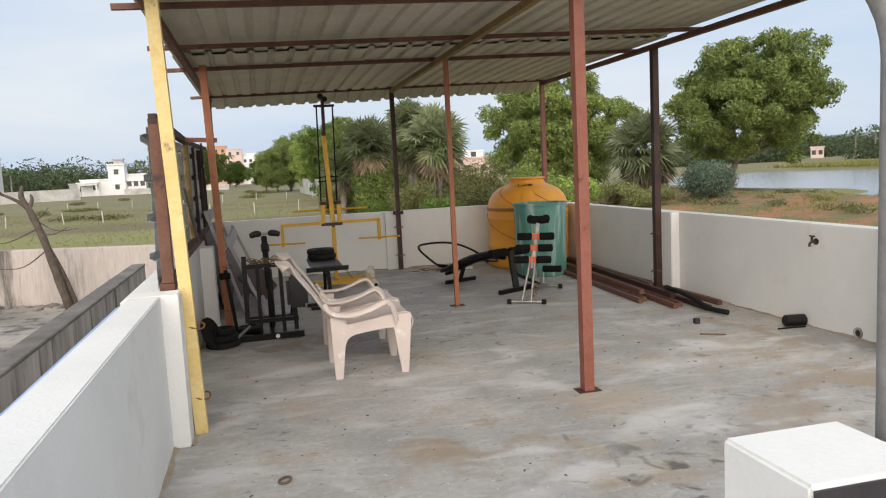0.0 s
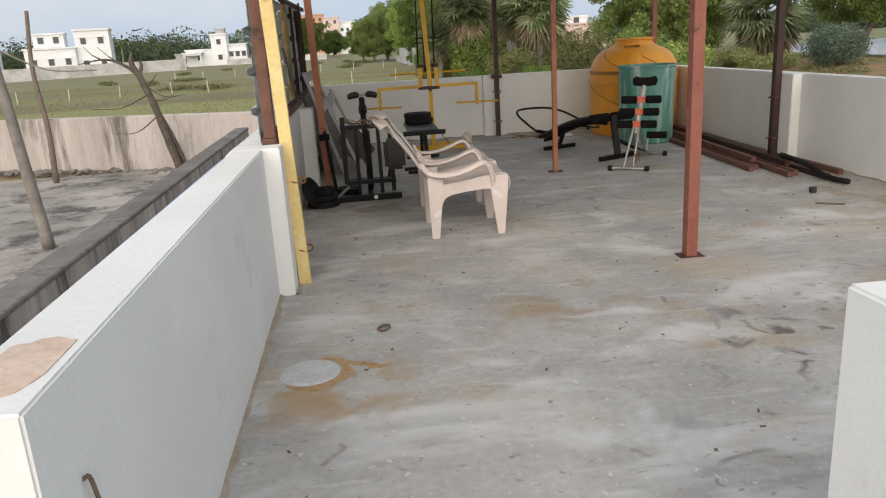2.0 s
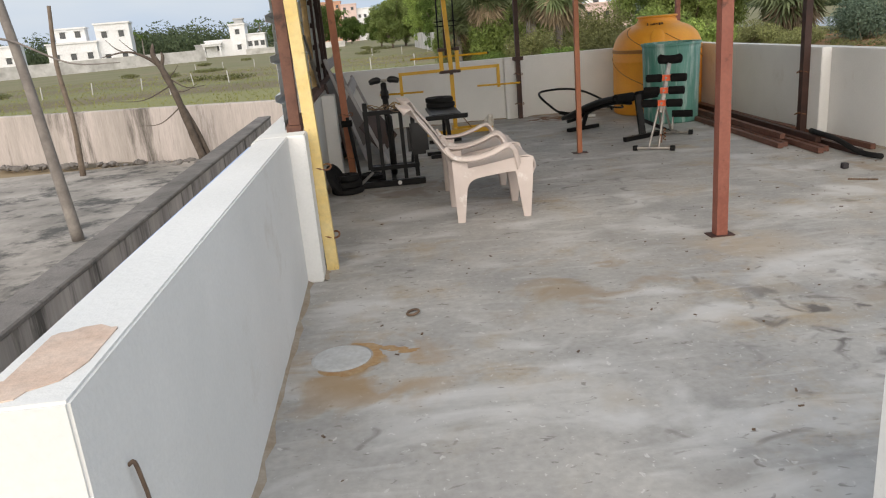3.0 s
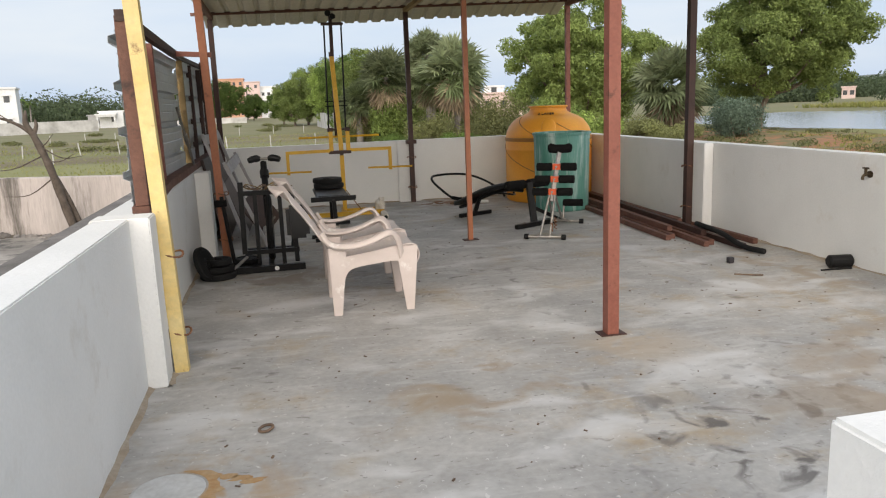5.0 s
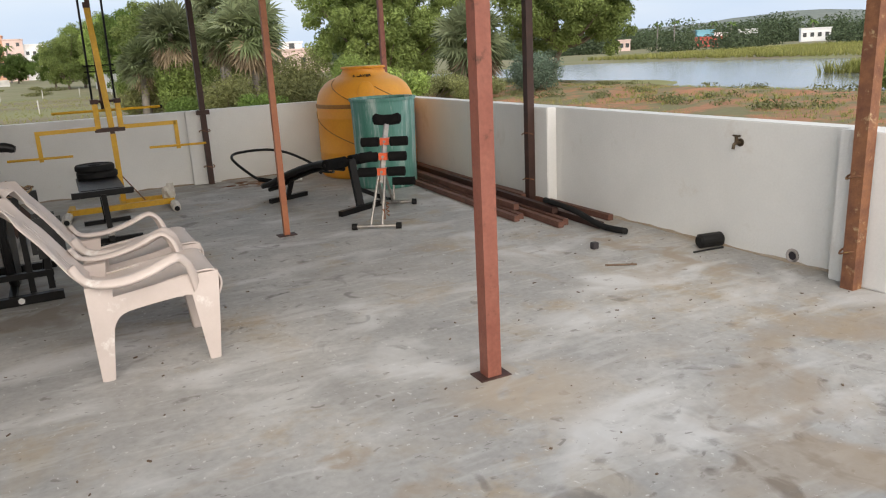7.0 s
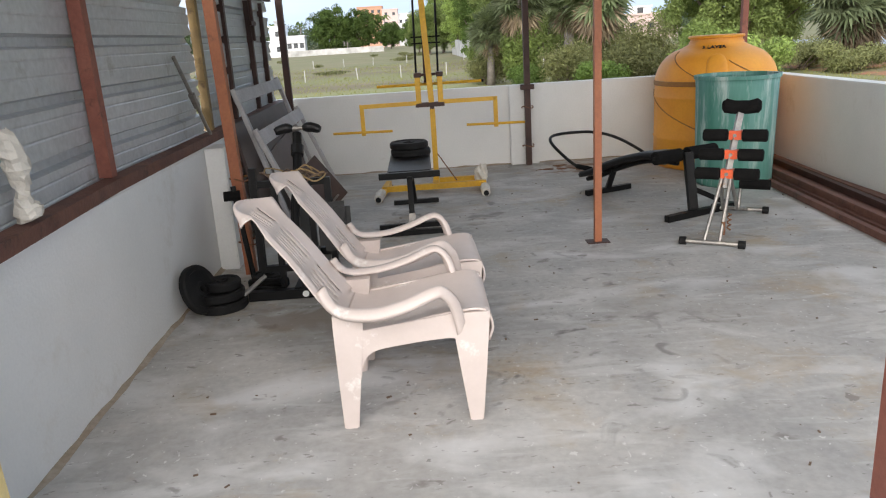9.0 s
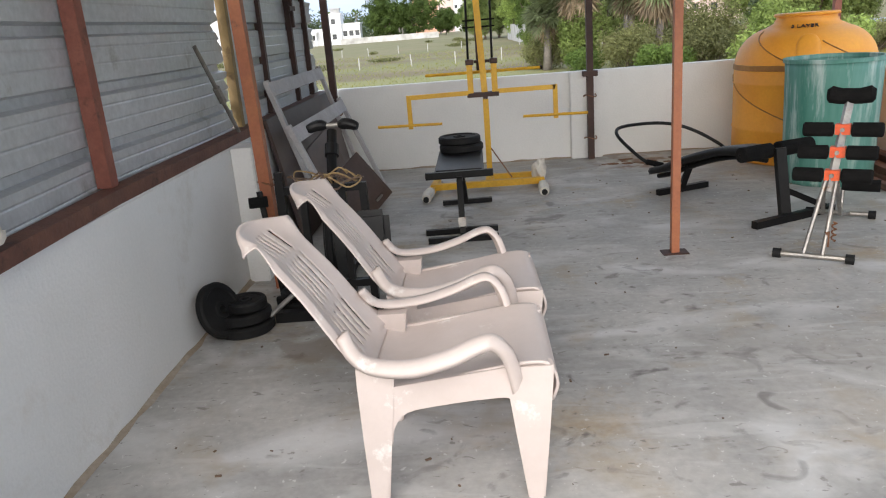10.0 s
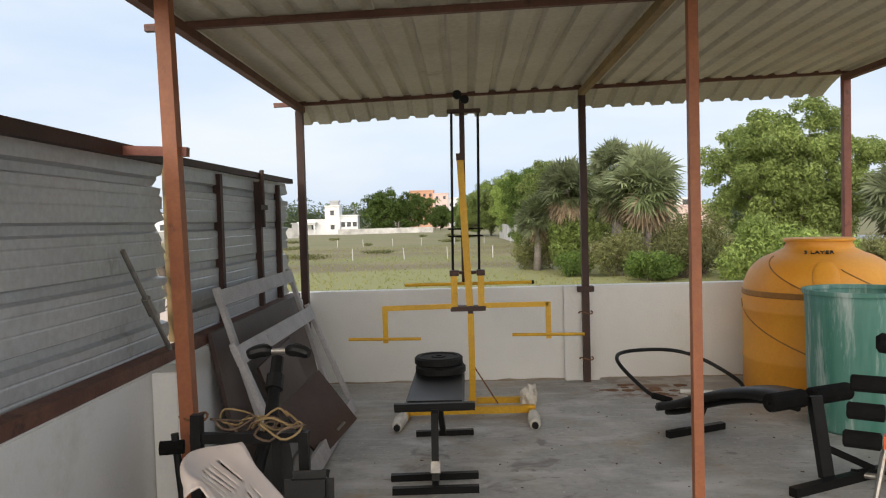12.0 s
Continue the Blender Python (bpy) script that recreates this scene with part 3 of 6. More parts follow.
# torn plastic sack hanging on the fence
sack = smooth_line([(FX + 0.10, 5.765, 1.27), (FX + 0.115, 5.78, 1.17), (FX + 0.12, 5.785, 1.07), (FX + 0.115, 5.79, 1.0), (FX + 0.125, 5.80, 0.945)], 5)
srng = random.Random(3)
bm = tube(sack, [0.036 + 0.013 * math.sin(i * 0.48 - 0.9) + srng.uniform(-0.003, 0.003) for i in range(len(sack))], 10)
for v in bm.verts:
    v.co += Vector((srng.uniform(-0.006, 0.006), srng.uniform(-0.007, 0.007), srng.uniform(-0.006, 0.006)))
tagged(to_object("plastic_sack", bm, PLASTIC_BAG), "crumpled cloudy plastic scrap hanging on the fence rail", "plastic scrap")
rod = thing("thin_pipe", HERE, "thin grey pipe leaning against the sheet fence", "pipe")
part("pipe", tube([(-0.72, 8.42, 0.924), (-0.78, 8.05, 1.47)], 0.013), CHROME, rod)
part("joint", tube([(-0.742, 8.28, 1.13), (-0.752, 8.22, 1.22)], 0.024), CHROME, rod, "swollen pipe joint")


# ---- lounge chairs ----
def plastic_chair(at):
    c = thing("plastic_chair", at, "cream plastic chair with high slotted back and armrests", "chair", "pair of chairs")
    prof = smooth_line([(0.318, 0, 0.335), (0.335, 0, 0.385), (0.315, 0, 0.432), (0.25, 0, 0.444), (0.10, 0, 0.425), (-0.06, 0, 0.395), (-0.18, 0, 0.380), (-0.255, 0, 0.402), (-0.305, 0, 0.455), (-0.375, 0, 0.560), (-0.450, 0, 0.675), (-0.513, 0, 0.758), (-0.565, 0, 0.824), (-0.605, 0, 0.868), (-0.640, 0, 0.893), (-0.668, 0, 0.896)], 5)
    n = len(prof)
    split = 5 * 7

    def half_width(i):
        s = i / (n - 1)
        keys = ((0, 0.235), (0.10, 0.245), (0.3, 0.25), (0.45, 0.255), (0.55, 0.240), (0.68, 0.212), (0.78, 0.198), (0.86, 0.202), (0.93, 0.200), (0.955, 0.197), (0.975, 0.190), (0.99, 0.178), (1, 0.160))
        for (a, va), (b, vb) in zip(keys, keys[1:]):
            if s <= b:
                return va + (vb - va) * (s - a) / (b - a)
        return 0.105

    nu = 60

    def place(i, j):
        p = prof[i]
        d = (prof[min(i + 1, n - 1)] - prof[max(i - 1, 0)]).normalized()
        normal = Vector((d.z, 0, -d.x))
        u = 2 * j / nu - 1
        s = i / (n - 1)
        cup = (0.045 if s > 0.5 else 0.018) * abs(u) ** 2.4
        if s > 0.5:
            cup -= 0.028 * max(0.0, abs(u) - 0.86) / 0.14 * min(1.0, (s - 0.5) / 0.08)
        if s > 0.76:
            dip = math.sin(math.pi * min(1.0, (s - 0.76) / 0.24))
            cup += 0.026 * dip * abs(u) ** 2 - 0.030 * dip * (1 - u * u)
        if s > 0.92:
            cup *= 1 - 0.75 * (s - 0.92) / 0.08
        if s < 0.12:
            cup *= s / 0.12
        if s < 0.14:
            cup -= 0.012 * abs(u) ** 4
        side = Vector((0.95, 0, 0.15)) * cup
        if s < 0.46:
            side = Vector((0, 0, 1)) * cup
        crown = 0.085 * abs(u) ** 2.5 * max(0.0, s - 0.86) / 0.14
        return Vector((p.x, u * half_width(i), p.z)) + side - Vector((-0.55, 0, 0.83)) * crown

    slots = set()
    for lo, hi, cols in ((40, 46, (16, 17, 21, 26, 27, 32, 33, 38, 42, 43)), (48, 55, (15, 20, 21, 25, 29, 30, 34, 38, 39, 44)), (57, 63, (17, 18, 23, 27, 28, 31, 32, 36, 41, 42))):
        for i in range(lo, hi):
            for j in cols:
                slots.add((i, j))
    for name, lo, hi in (("seat", 0, split), ("backrest", split, n - 1)):
        verts, faces, index = [], [], {}
        for i in range(lo, hi + 1):
            for j in range(nu + 1):
                index[i, j] = len(verts)
                verts.append(place(i, j))
        for i in range(lo, hi):
            for j in range(nu):
                if (i, j) not in slots:
                    faces.append((index[i, j], index[i, j + 1], index[i + 1, j + 1], index[i + 1, j]))
        ob = from_arrays(name, verts, faces, CREAM, c, True)
        mod = ob.modifiers.new("thickness", "SOLIDIFY")
        mod.thickness, mod.offset = (0.010 if name == "seat" else 0.005), 0

    def leg(top, foot, sy):
        """A tapered channel leg. top, foot: (x0, x1, z)."""
        bm = bmesh.new()
        rings = []
        for f in (0, 0.12, 0.5, 1.0):
            x0, x1 = top[0] + (foot[0] - top[0]) * f, top[1] + (foot[1] - top[1]) * f
            z = top[2] + (foot[2] - top[2]) * f
            ya, yb = sy * (0.255 + 0.03 * f), sy * (0.255 + 0.03 * f - 0.055 + 0.012 * f)
            rings.append([bm.verts.new(v) for v in ((x0, ya, z), (x1, ya, z), (x1 - 0.004, yb, z), (x0 + 0.004, yb, z))])
        for a, b in zip(rings, rings[1:]):
            for k in range(4):
                bm.faces.new((a[k], a[(k + 1) % 4], b[(k + 1) % 4], b[k]))
        bm.faces.new(rings[0])
        bm.faces.new(rings[-1])
        bmesh.ops.bevel(bm, geom=[e for e in bm.edges if abs((e.verts[0].co - e.verts[1].co).z) > 0.02], offset=0.007, segments=2, affect="EDGES")
        return bm

    for sy in (1, -1):
        part("leg", leg((-0.295, -0.170, 0.47), (-0.285, -0.225, 0.0), sy), CREAM, c)
        part("leg", leg((0.170, 0.325, 0.452), (0.225, 0.280, 0.0), sy), CREAM, c)
        # arched side apron between the legs
        low = smooth_line([(-0.20, 0, 0.20), (-0.185, 0, 0.27), (-0.14, 0, 0.318), (-0.03, 0, 0.338), (0.12, 0, 0.352), (0.19, 0, 0.345), (0.215, 0, 0.27)], 4)
        bm = bmesh.new()
        rows = []
        for q in low:
            top = 0.405 + 0.13 * (q.x + 0.2)
            rows.append([bm.verts.new((q.x, sy * y, z)) for y, z in ((0.262, q.z), (0.258, top), (0.240, top), (0.244, q.z))])
        for a, b in zip(rows, rows[1:]):
            for k in range(4):
                bm.faces.new((a[k], a[(k + 1) % 4], b[(k + 1) % 4], b[k]))
        bm.faces.new(rows[0])
        bm.faces.new(rows[-1])
        part("side_apron", bm, CREAM, c, smooth=False)
        arm = smooth_line([(-0.325, 0.196, 0.575), (-0.292, 0.226, 0.520), (-0.235, 0.258, 0.495), (-0.12, 0.284, 0.495), (0.0, 0.292, 0.525), (0.09, 0.290, 0.562), (0.14, 0.286, 0.568), (0.180, 0.276, 0.530), (0.205, 0.258, 0.460), (0.222, 0.236, 0.36)], 5)
        bm = bmesh.new()
        rows = []
        k = len(arm)
        for i, q in enumerate(arm):
            d = (arm[min(i + 1, k - 1)] - arm[max(i - 1, 0)]).normalized()
            up = Vector((-d.z, 0, d.x))
            f = i / (k - 1)
            w = 0.024 + 0.014 * math.sin(math.pi * min(1, f * 1.2))
            h = 0.010 if 0.12 < f < 0.8 else 0.013
            row = []
            for a in range(10):
                an = 2 * math.pi * a / 10
                cy, cz = math.cos(an), math.sin(an)
                row.append(bm.verts.new(Vector((q.x, sy * (q.y + w * cy * abs(cy) ** -0.3), q.z)) + up * ((h + 0.002) * cz - (0.030 if cy > 0 else 0.010) * cy * cy)))
            rows.append(row)
        for a, b in zip(rows, rows[1:]):
            for j in range(10):
                bm.faces.new((a[j], a[(j + 1) % 10], b[(j + 1) % 10], b[j]))
        bm.faces.new(rows[0])
        bm.faces.new(rows[-1])
        part("armrest", bm, CREAM, c, smooth=True)
    return c


chair = plastic_chair(pose(0.68, 6.045, 0, 0, 0, 0))
copy_thing(chair, pose(0.70, 6.70, 0, 0, 0, 1.5))


# ---- weight plates ----
def plate(at, r, h, label, group):
    prof = [(0.022, 0), (r * 0.93, 0), (r, h * 0.2), (r, h * 0.8), (r * 0.93, h), (r * 0.78, h), (r * 0.74, h * 0.86), (r * 0.32, h * 0.86), (r * 0.28, h), (0.022, h), (0.022, 0)]
    p = thing("weight_plate", at, label, "weight plate", group)
    part("disc", lathe(prof, 40), RUBBER, p, smooth=False)
    return p


plate(pose(0.665, 9.95, 0.452), 0.185, 0.062, "black rubber weight plate on the bench", "plates on the bench")
plate(pose(0.652, 9.96, 0.515), 0.178, 0.062, "black rubber weight plate on top of another", "plates on the bench")
for i, (x, y, z, r) in enumerate(((-0.49, 7.33, 0.0, 0.155), (-0.50, 7.35, 0.056, 0.15), (-0.48, 7.36, 0.112, 0.11))):
    plate(pose(x, y, z, 0, 0, i * 30), r, 0.055, "black rubber weight plate in a stack", "plates beside the wall")
for x, y, z, r in ((-0.27, 7.66, 0.0, 0.13), (-0.26, 7.65, 0.051, 0.11)):
    plate(pose(x, y, z), r, 0.05, "black weight plate lying beside the bicycle", "plates beside the wall")
plate(pose(-0.605, 7.25, 0.142, 0, 70, -18), 0.15, 0.05, "black weight plate leaning on the wall", "plates beside the wall")

# ---- lat pull machine ----
lat = thing("lat_pull_machine", pose(0.90, 10.62, 0), "yellow steel lat pull machine with a tall mast", "exercise machine")
part("base_bar", tube([(-0.55, -0.24, 0.055), (0.49, -0.22, 0.055)], 0.028, square=True), YELLOW, lat)
part("base_bar", tube([(-0.02, -0.22, 0.055), (0.0, 0.28, 0.055)], 0.028, square=True), YELLOW, lat)
part("base_bar", tube([(0.03, 0.06, 0.06), (0.42, 0.06, 0.06)], 0.024, square=True), YELLOW, lat)
for sx, ex in ((-0.50, -0.57), (0.47, 0.46)):
    f = part("foot_bar", tube([(sx, 0.12, 0.045), (ex, -0.60, 0.035)], 0.027, square=True), YELLOW, lat)
    part("plastic_wrap", tube(smooth_line([(ex + (sx - ex) * 0.3, -0.38, 0.05), (ex, -0.50, 0.042), (ex - 0.005, -0.62, 0.036)], 4), [0.04, 0.046, 0.042, 0.05, 0.044, 0.042, 0.047, 0.044, 0.04], 9), PLASTIC_BAG, f, "torn cloudy plastic wrap")
    # closed black stub: the shade inside the tube end is its colour
    part("socket", tube([(ex - 0.006, -0.635, 0.036), (ex - 0.006, -0.655, 0.036)], 0.026, 10), BLACK_STEEL, f, "black stub standing for the shaded tube opening")
bag = bmesh.new()
bmesh.ops.create_icosphere(bag, subdivisions=3, radius=0.07)
for v in bag.verts:
    v.co = Vector((v.co.x * 0.9, v.co.y, v.co.z * 1.3)) * (1 + 0.5 * (noise.noise(v.co * 25) + 0.2)) + Vector((0.46, -0.14, 0.13))
part("plastic_bag", bag, PLASTIC_BAG, lat, "crumpled cloudy plastic bag")
part("mast", tube([(0.0, 0, 0.05), (0.0, 0, 0.80)], 0.026, square=True), YELLOW, lat)
part("mast_neck", tube([(0.0, 0, 0.80), (-0.015, 0, 1.10)], 0.022, square=True), DARK_STEEL, lat)
part("upper_mast", tube([(-0.045, 0.09, 1.05), (-0.03, 0.09, 2.60)], 0.022, square=True), DARK_STEEL, lat, "dark brown upper mast")
lev = part("lever", tube([(-0.005, -0.05, 0.87), (-0.055, -0.04, 2.08)], 0.028, square=True), YELLOW, lat)
part("cap", tube([(-0.054, -0.04, 2.06), (-0.0555, -0.04, 2.115)], 0.031, square=True), DARK_STEEL, lev, "dark end cap")
for x in (-0.13, 0.09):
    part("side_plate", tube([(x, -0.02, 0.85), (x, -0.02, 1.13)], 0.026, square=True), YELLOW, lat)
    part("guide_rod", tube([(x - 0.01, 0.08, 1.14), (x + 0.012, 0.08, 2.46)], 0.011, 8), BLACK_STEEL, lat)
part("cross_plate", box(-0.165, -0.055, 0.825, 0.125, 0.05, 0.865, 0.004), DARK_STEEL, lat, "dark brown cross plate")
part("cross_plate", box(-0.165, -0.05, 1.115, -0.09, 0.10, 1.16, 0.004), DARK_STEEL, lat)
part("cross_plate", box(-0.088, -0.0, 1.125, 0.055, 0.10, 1.15, 0.003), DARK_STEEL, lat)
part("cross_plate", box(0.057, -0.05, 1.115, 0.125, 0.10, 1.16, 0.004), DARK_STEEL, lat)
part("head_plate", box(-0.155, 0.045, 2.46, 0.125, 0.13, 2.49, 0.004), DARK_STEEL, lat)
part("pulley", tube([(-0.065, 0.03, 2.60), (-0.065, 0.0, 2.60)], 0.038, 18), BLACK_STEEL, lat)
part("pulley", tube([(-0.005, 0.03, 2.56), (-0.005, 0.0, 2.56)], 0.036, 18), BLACK_STEEL, lat)
for z in (1.44, 1.50):
    part("stop_bar", tube([(-0.17, 0.06, z), (0.12, 0.06, z)], 0.008, 6), BLACK_STEEL, lat)
for s, ax in ((-1, -0.70), (1, 0.635)):
    part("arm", tube([(s * 0.11, -0.03, 0.868), (ax, -0.06 + 0.03 * s, 0.868)], 0.020, square=True, height=0.020), YELLOW, lat)
    part("drop_arm", tube([(ax, -0.06 + 0.03 * s, 0.888), (ax, -0.06 + 0.03 * s, 0.585)], 0.020, square=True), YELLOW, lat)
    h = part("handle", tube([(ax - 0.30, -0.09 + 0.03 * s, 0.625), (ax + 0.29, -0.075 + 0.03 * s, 0.615)], 0.013, 10), YELLOW, lat)
part("rear_bar", tube([(-0.54, 0.03, 1.045), (0.51, 0.03, 1.045)], 0.014, 10), YELLOW, lat)
part("bar_end", tube([(0.51, 0.03, 1.045), (0.53, 0.03, 1.045)], 0.017, 10), BLACK_STEEL, lat, "black end cap")
part("strut", tube([(0.02, -0.0, 0.35), (0.20, -0.18, 0.09)], 0.006, 6), RUST, lat, "thin brass coloured stay wire")

# ---- flat weight bench ----
bench = thing("weight_bench", pose(0.655, 9.45, 0), "black flat weight bench with T-shaped feet", "bench")
b = box(-0.185, -0.36, 0.405, 0.185, 0.66, 0.452, 0.014, seg=3)
part("pad", b, BLACK_VINYL, bench, smooth=False)
part("front_rail", tube([(-0.25, -0.40, 0.43), (0.25, -0.385, 0.43)], 0.018, square=True), BLACK_STEEL, bench)
part("front_rail", tube([(-0.25, -0.375, 0.405), (0.25, -0.355, 0.405)], 0.014, square=True), BLACK_STEEL, bench)
part("spine", tube([(0, -0.40, 0.385), (0, 0.55, 0.385)], 0.022, square=True), BLACK_STEEL, bench)
l1 = part("front_leg", tube([(0.0, -0.42, 0.385), (0.005, -0.60, 0.03)], 0.022, square=True), BLACK_STEEL, bench)
part("collar", tube([(0.0045, -0.55, 0.13), (0.005, -0.58, 0.07)], 0.028, square=True), CHROME, l1, "bare metal collar")
part("rear_leg", tube([(0.0, 0.10, 0.385), (0.02, 0.42, 0.03)], 0.020, square=True), BLACK_STEEL, bench)
part("foot", tube([(-0.27, -0.50, 0.022), (0.26, -0.47, 0.022)], 0.020, square=True), BLACK_STEEL, bench)
part("foot", tube([(-0.24, -0.72, 0.022), (0.26, -0.70, 0.022)], 0.020, square=True), BLACK_STEEL, bench)
part("foot_link", tube([(0.005, -0.72, 0.022), (0.005, -0.47, 0.022)], 0.018, square=True), BLACK_STEEL, bench)
part("foot", tube([(-0.18, 0.42, 0.022), (0.24, 0.45, 0.022)], 0.020, square=True), BLACK_STEEL, bench)

# ---- curved sit-up bench ----
sit = thing("sit_up_bench", pose(2.47, 9.84, 0), "black curved sit-up bench with foam rollers", "bench")
AX = Vector((0.41, -0.91, 0)).normalized()
SD = Vector((0.91, 0.41, 0)).normalized()


def along(a, s, z):
    return AX * a + SD * s + Vector((0, 0, z))


line = smooth_line([along(-0.28, 0, 0.14), along(-0.10, 0, 0.19), along(0.15, 0, 0.29), along(0.42, 0, 0.38), (along(0.66, 0, 0.43)), along(0.92, 0, 0.44)], 5)
bm = bmesh.new()
rows = []
for i, q in enumerate(line):
    f = i / (len(line) - 1)
    w = 0.15 - 0.03 * abs(f - 0.4) - (0.05 if f < 0.04 or f > 0.96 else 0)
    rows.append([bm.verts.new(q + SD * s * w + Vector((0, 0, z))) for s, z in ((-1, 0.0), (-0.9, 0.028), (0, 0.034), (0.9, 0.028), (1, 0.0), (0.9, -0.03), (-0.9, -0.03))])
for a, c in zip(rows, rows[1:]):
    for j in range(7):
        bm.faces.new((a[j], a[(j + 1) % 7], c[(j + 1) % 7], c[j]))
bm.faces.new(rows[0])
bm.faces.new(rows[-1])
part("pad", bm, BLACK_VINYL, sit, smooth=True)
part("spine", tube([q - Vector((0, 0, 0.055)) for q in line], 0.022, 8), BLACK_STEEL, sit)
part("low_foot", tube([along(0.02, -0.24, 0.025), along(0.02, 0.26, 0.025)], 0.024, square=True), BLACK_STEEL, sit)
part("low_leg", tube([along(0.02, 0, 0.03), along(0.12, 0, 0.24)], 0.022, square=True), BLACK_STEEL, sit)
part("high_leg", tube([along(1.05, -0.02, 0.49), along(1.13, -0.02, 0.03)], 0.033, square=True), BLACK_STEEL, sit)
part("high_foot", tube([along(1.20, -0.36, 0.025), along(1.17, 0.38, 0.025)], 0.026, square=True), BLACK_STEEL, sit)
part("brace", tube([along(1.10, 0.0, 0.20), along(1.17, 0.30, 0.05)], 0.02, square=True), BLACK_STEEL, sit)
for s0, s1 in ((-0.30, -0.03), (0.03, 0.34)):
    part("foam_roller", tube([along(0.98, s0, 0.465), along(0.98, s0 + 0.008, 0.465), along(0.98, s1 - 0.008, 0.465), along(0.98, s1, 0.465)], [0.044, 0.054, 0.054, 0.044], 16), FOAM, sit)
part("roller_bar", tube([along(0.98, -0.31, 0.465), along(0.98, 0.35, 0.465)], 0.012, 8), BLACK_STEEL, sit)
hoop = smooth_line([along(-0.04, 0.10, 0.17), along(-0.28, -0.08, 0.20), along(-0.48, -0.17, 0.33), along(-0.66, -0.17, 0.44), along(-0.74, -0.02, 0.475), along(-0.66, 0.32, 0.47), along(-0.54, 0.55, 0.40), along(-0.32, 0.72, 0.25), along(-0.18, 0.68, 0.17)], 6)
part("hoop_handle", tube(hoop, 0.015, 10), BLACK_STEEL, sit)
part("hoop_sleeve", tube([along(-0.20, -0.02, 0.19), along(-0.32, -0.10, 0.215)], 0.024, 10), FOAM, sit)
part("small_handle", tube(smooth_line([along(0.2, 0.12, 0.27), along(0.1, 0.34, 0.26), along(0.3, 0.42, 0.25), along(0.52, 0.22, 0.31)], 5), 0.012, 8), BLACK_STEEL, sit)

# ---- abdominal machine with chrome frame ----
ab = thing("abdominal_machine", pose(2.71, 7.885, 0), "chrome abdominal exercise machine with black foam rollers", "exercise machine")
BD = Vector((0.855, -0.52, 0))
FD = Vector((0.54, 0.84, 0))


def abp(f, s, z):
    return FD * f + BD * s + Vector((0, 0, z))


f1 = part("front_foot", tube([abp(0, -0.19, 0.03), abp(0, 0.19, 0.03)], 0.018, 10), CHROME, ab)
f2 = part("rear_foot", tube([abp(1.04, -0.20, 0.03), abp(1.04, 0.20, 0.03)], 0.018, 10), CHROME, ab)
for f, o in ((f1, 0.0), (f2, 1.04)):
    for s in (-1, 1):
        part("rubber_end", tube([abp(o, s * 0.17, 0.03), abp(o, s * 0.215, 0.03)], 0.029, 12), RUBBER, f, "black rubber end")


def col(z, s=0.0, f=0.0):
    """A point on the leaning column of the machine."""
    return abp(0.40 * z + f, 0.097 * z + s, z)


for s in (-0.05, 0.05):
    part("front_tube", tube([abp(0.0, s, 0.04), col(0.46, s * 0.55)], 0.014, 8), CHROME, ab)
    part("rear_tube", tube([abp(1.02, s, 0.04), abp(0.62, s, 0.13), col(0.42, s * 0.7, 0.02)], 0.013, 8), CHROME, ab)
part("column", tube([col(0.38), col(0.87)], 0.020, square=True, height=0.015), CHROME, ab)
for z in (0.725, 0.60, 0.475):
    clip = part("clip", tube([col(z, -0.040), col(z, 0.040)], 0.030, square=True), ORANGE_PART, ab, "orange plastic clip")
    part("clip_bolt", tube([col(z, 0, -0.03), col(z, 0, -0.045)], 0.012, 10), CHROME, clip, "dull metal bolt")
    for s in (-1, 1):
        part("foam_roller", tube([col(z, s * 0.046, -0.02), col(z, s * 0.052, -0.02), col(z, s * 0.20, -0.02), col(z, s * 0.208, -0.02)], [0.03, 0.042, 0.042, 0.032], 16), FOAM, ab)
part("foam_roller", tube([abp(0.86, 0.02, 0.27), abp(0.86, 0.24, 0.27)], 0.040, 16), FOAM, ab)
part("roller_stem", tube([abp(0.86, 0.03, 0.27), abp(0.80, 0.03, 0.08)], 0.012, 8), CHROME, ab)
part("head_pad", tube([col(0.915, -0.125), col(0.915, -0.105), col(0.905, -0.05), col(0.905, 0.05), col(0.915, 0.105), col(0.915, 0.125)], [0.03, 0.050, 0.046, 0.046, 0.050, 0.03], 14), FOAM, ab)
part("spring", tube([abp(0.12 + 0.016 * math.cos(k * 0.9), 0.085 + 0.012 * math.sin(k * 0.9), 0.09 + 0.005 * k) for k in range(26)], 0.005, 6), RUST, ab, "rusty coil spring")
part("spring_guard", tube([abp(0.05, 0.06, 0.17), abp(0.045, 0.062, 0.08)], 0.014, 10), RUST, ab, "rusty tension roller")

# ---- exercise bicycle ----
bike = thing("exercise_bicycle", pose(-0.04, 7.41, 0), "black exercise bicycle standing by the fence", "exercise bicycle")
ff = part("front_foot", tube([(-0.30, 0, 0.032), (0.30, 0.01, 0.032)], 0.028, square=True), BLACK_STEEL, bike)
part("end_cap", tube([(0.05, -0.030, 0.035), (0.05, -0.034, 0.035)], 0.02, 14), WHITE, ff, "white round sticker")
part("rear_foot", tube([(-0.24, 0.95, 0.03), (0.26, 0.95, 0.03)], 0.026, square=True), BLACK_STEEL, bike)
part("cross_tube", tube([(-0.24, 0.12, 0.70), (0.24, 0.12, 0.70)], 0.020, square=True), BLACK_STEEL, bike)
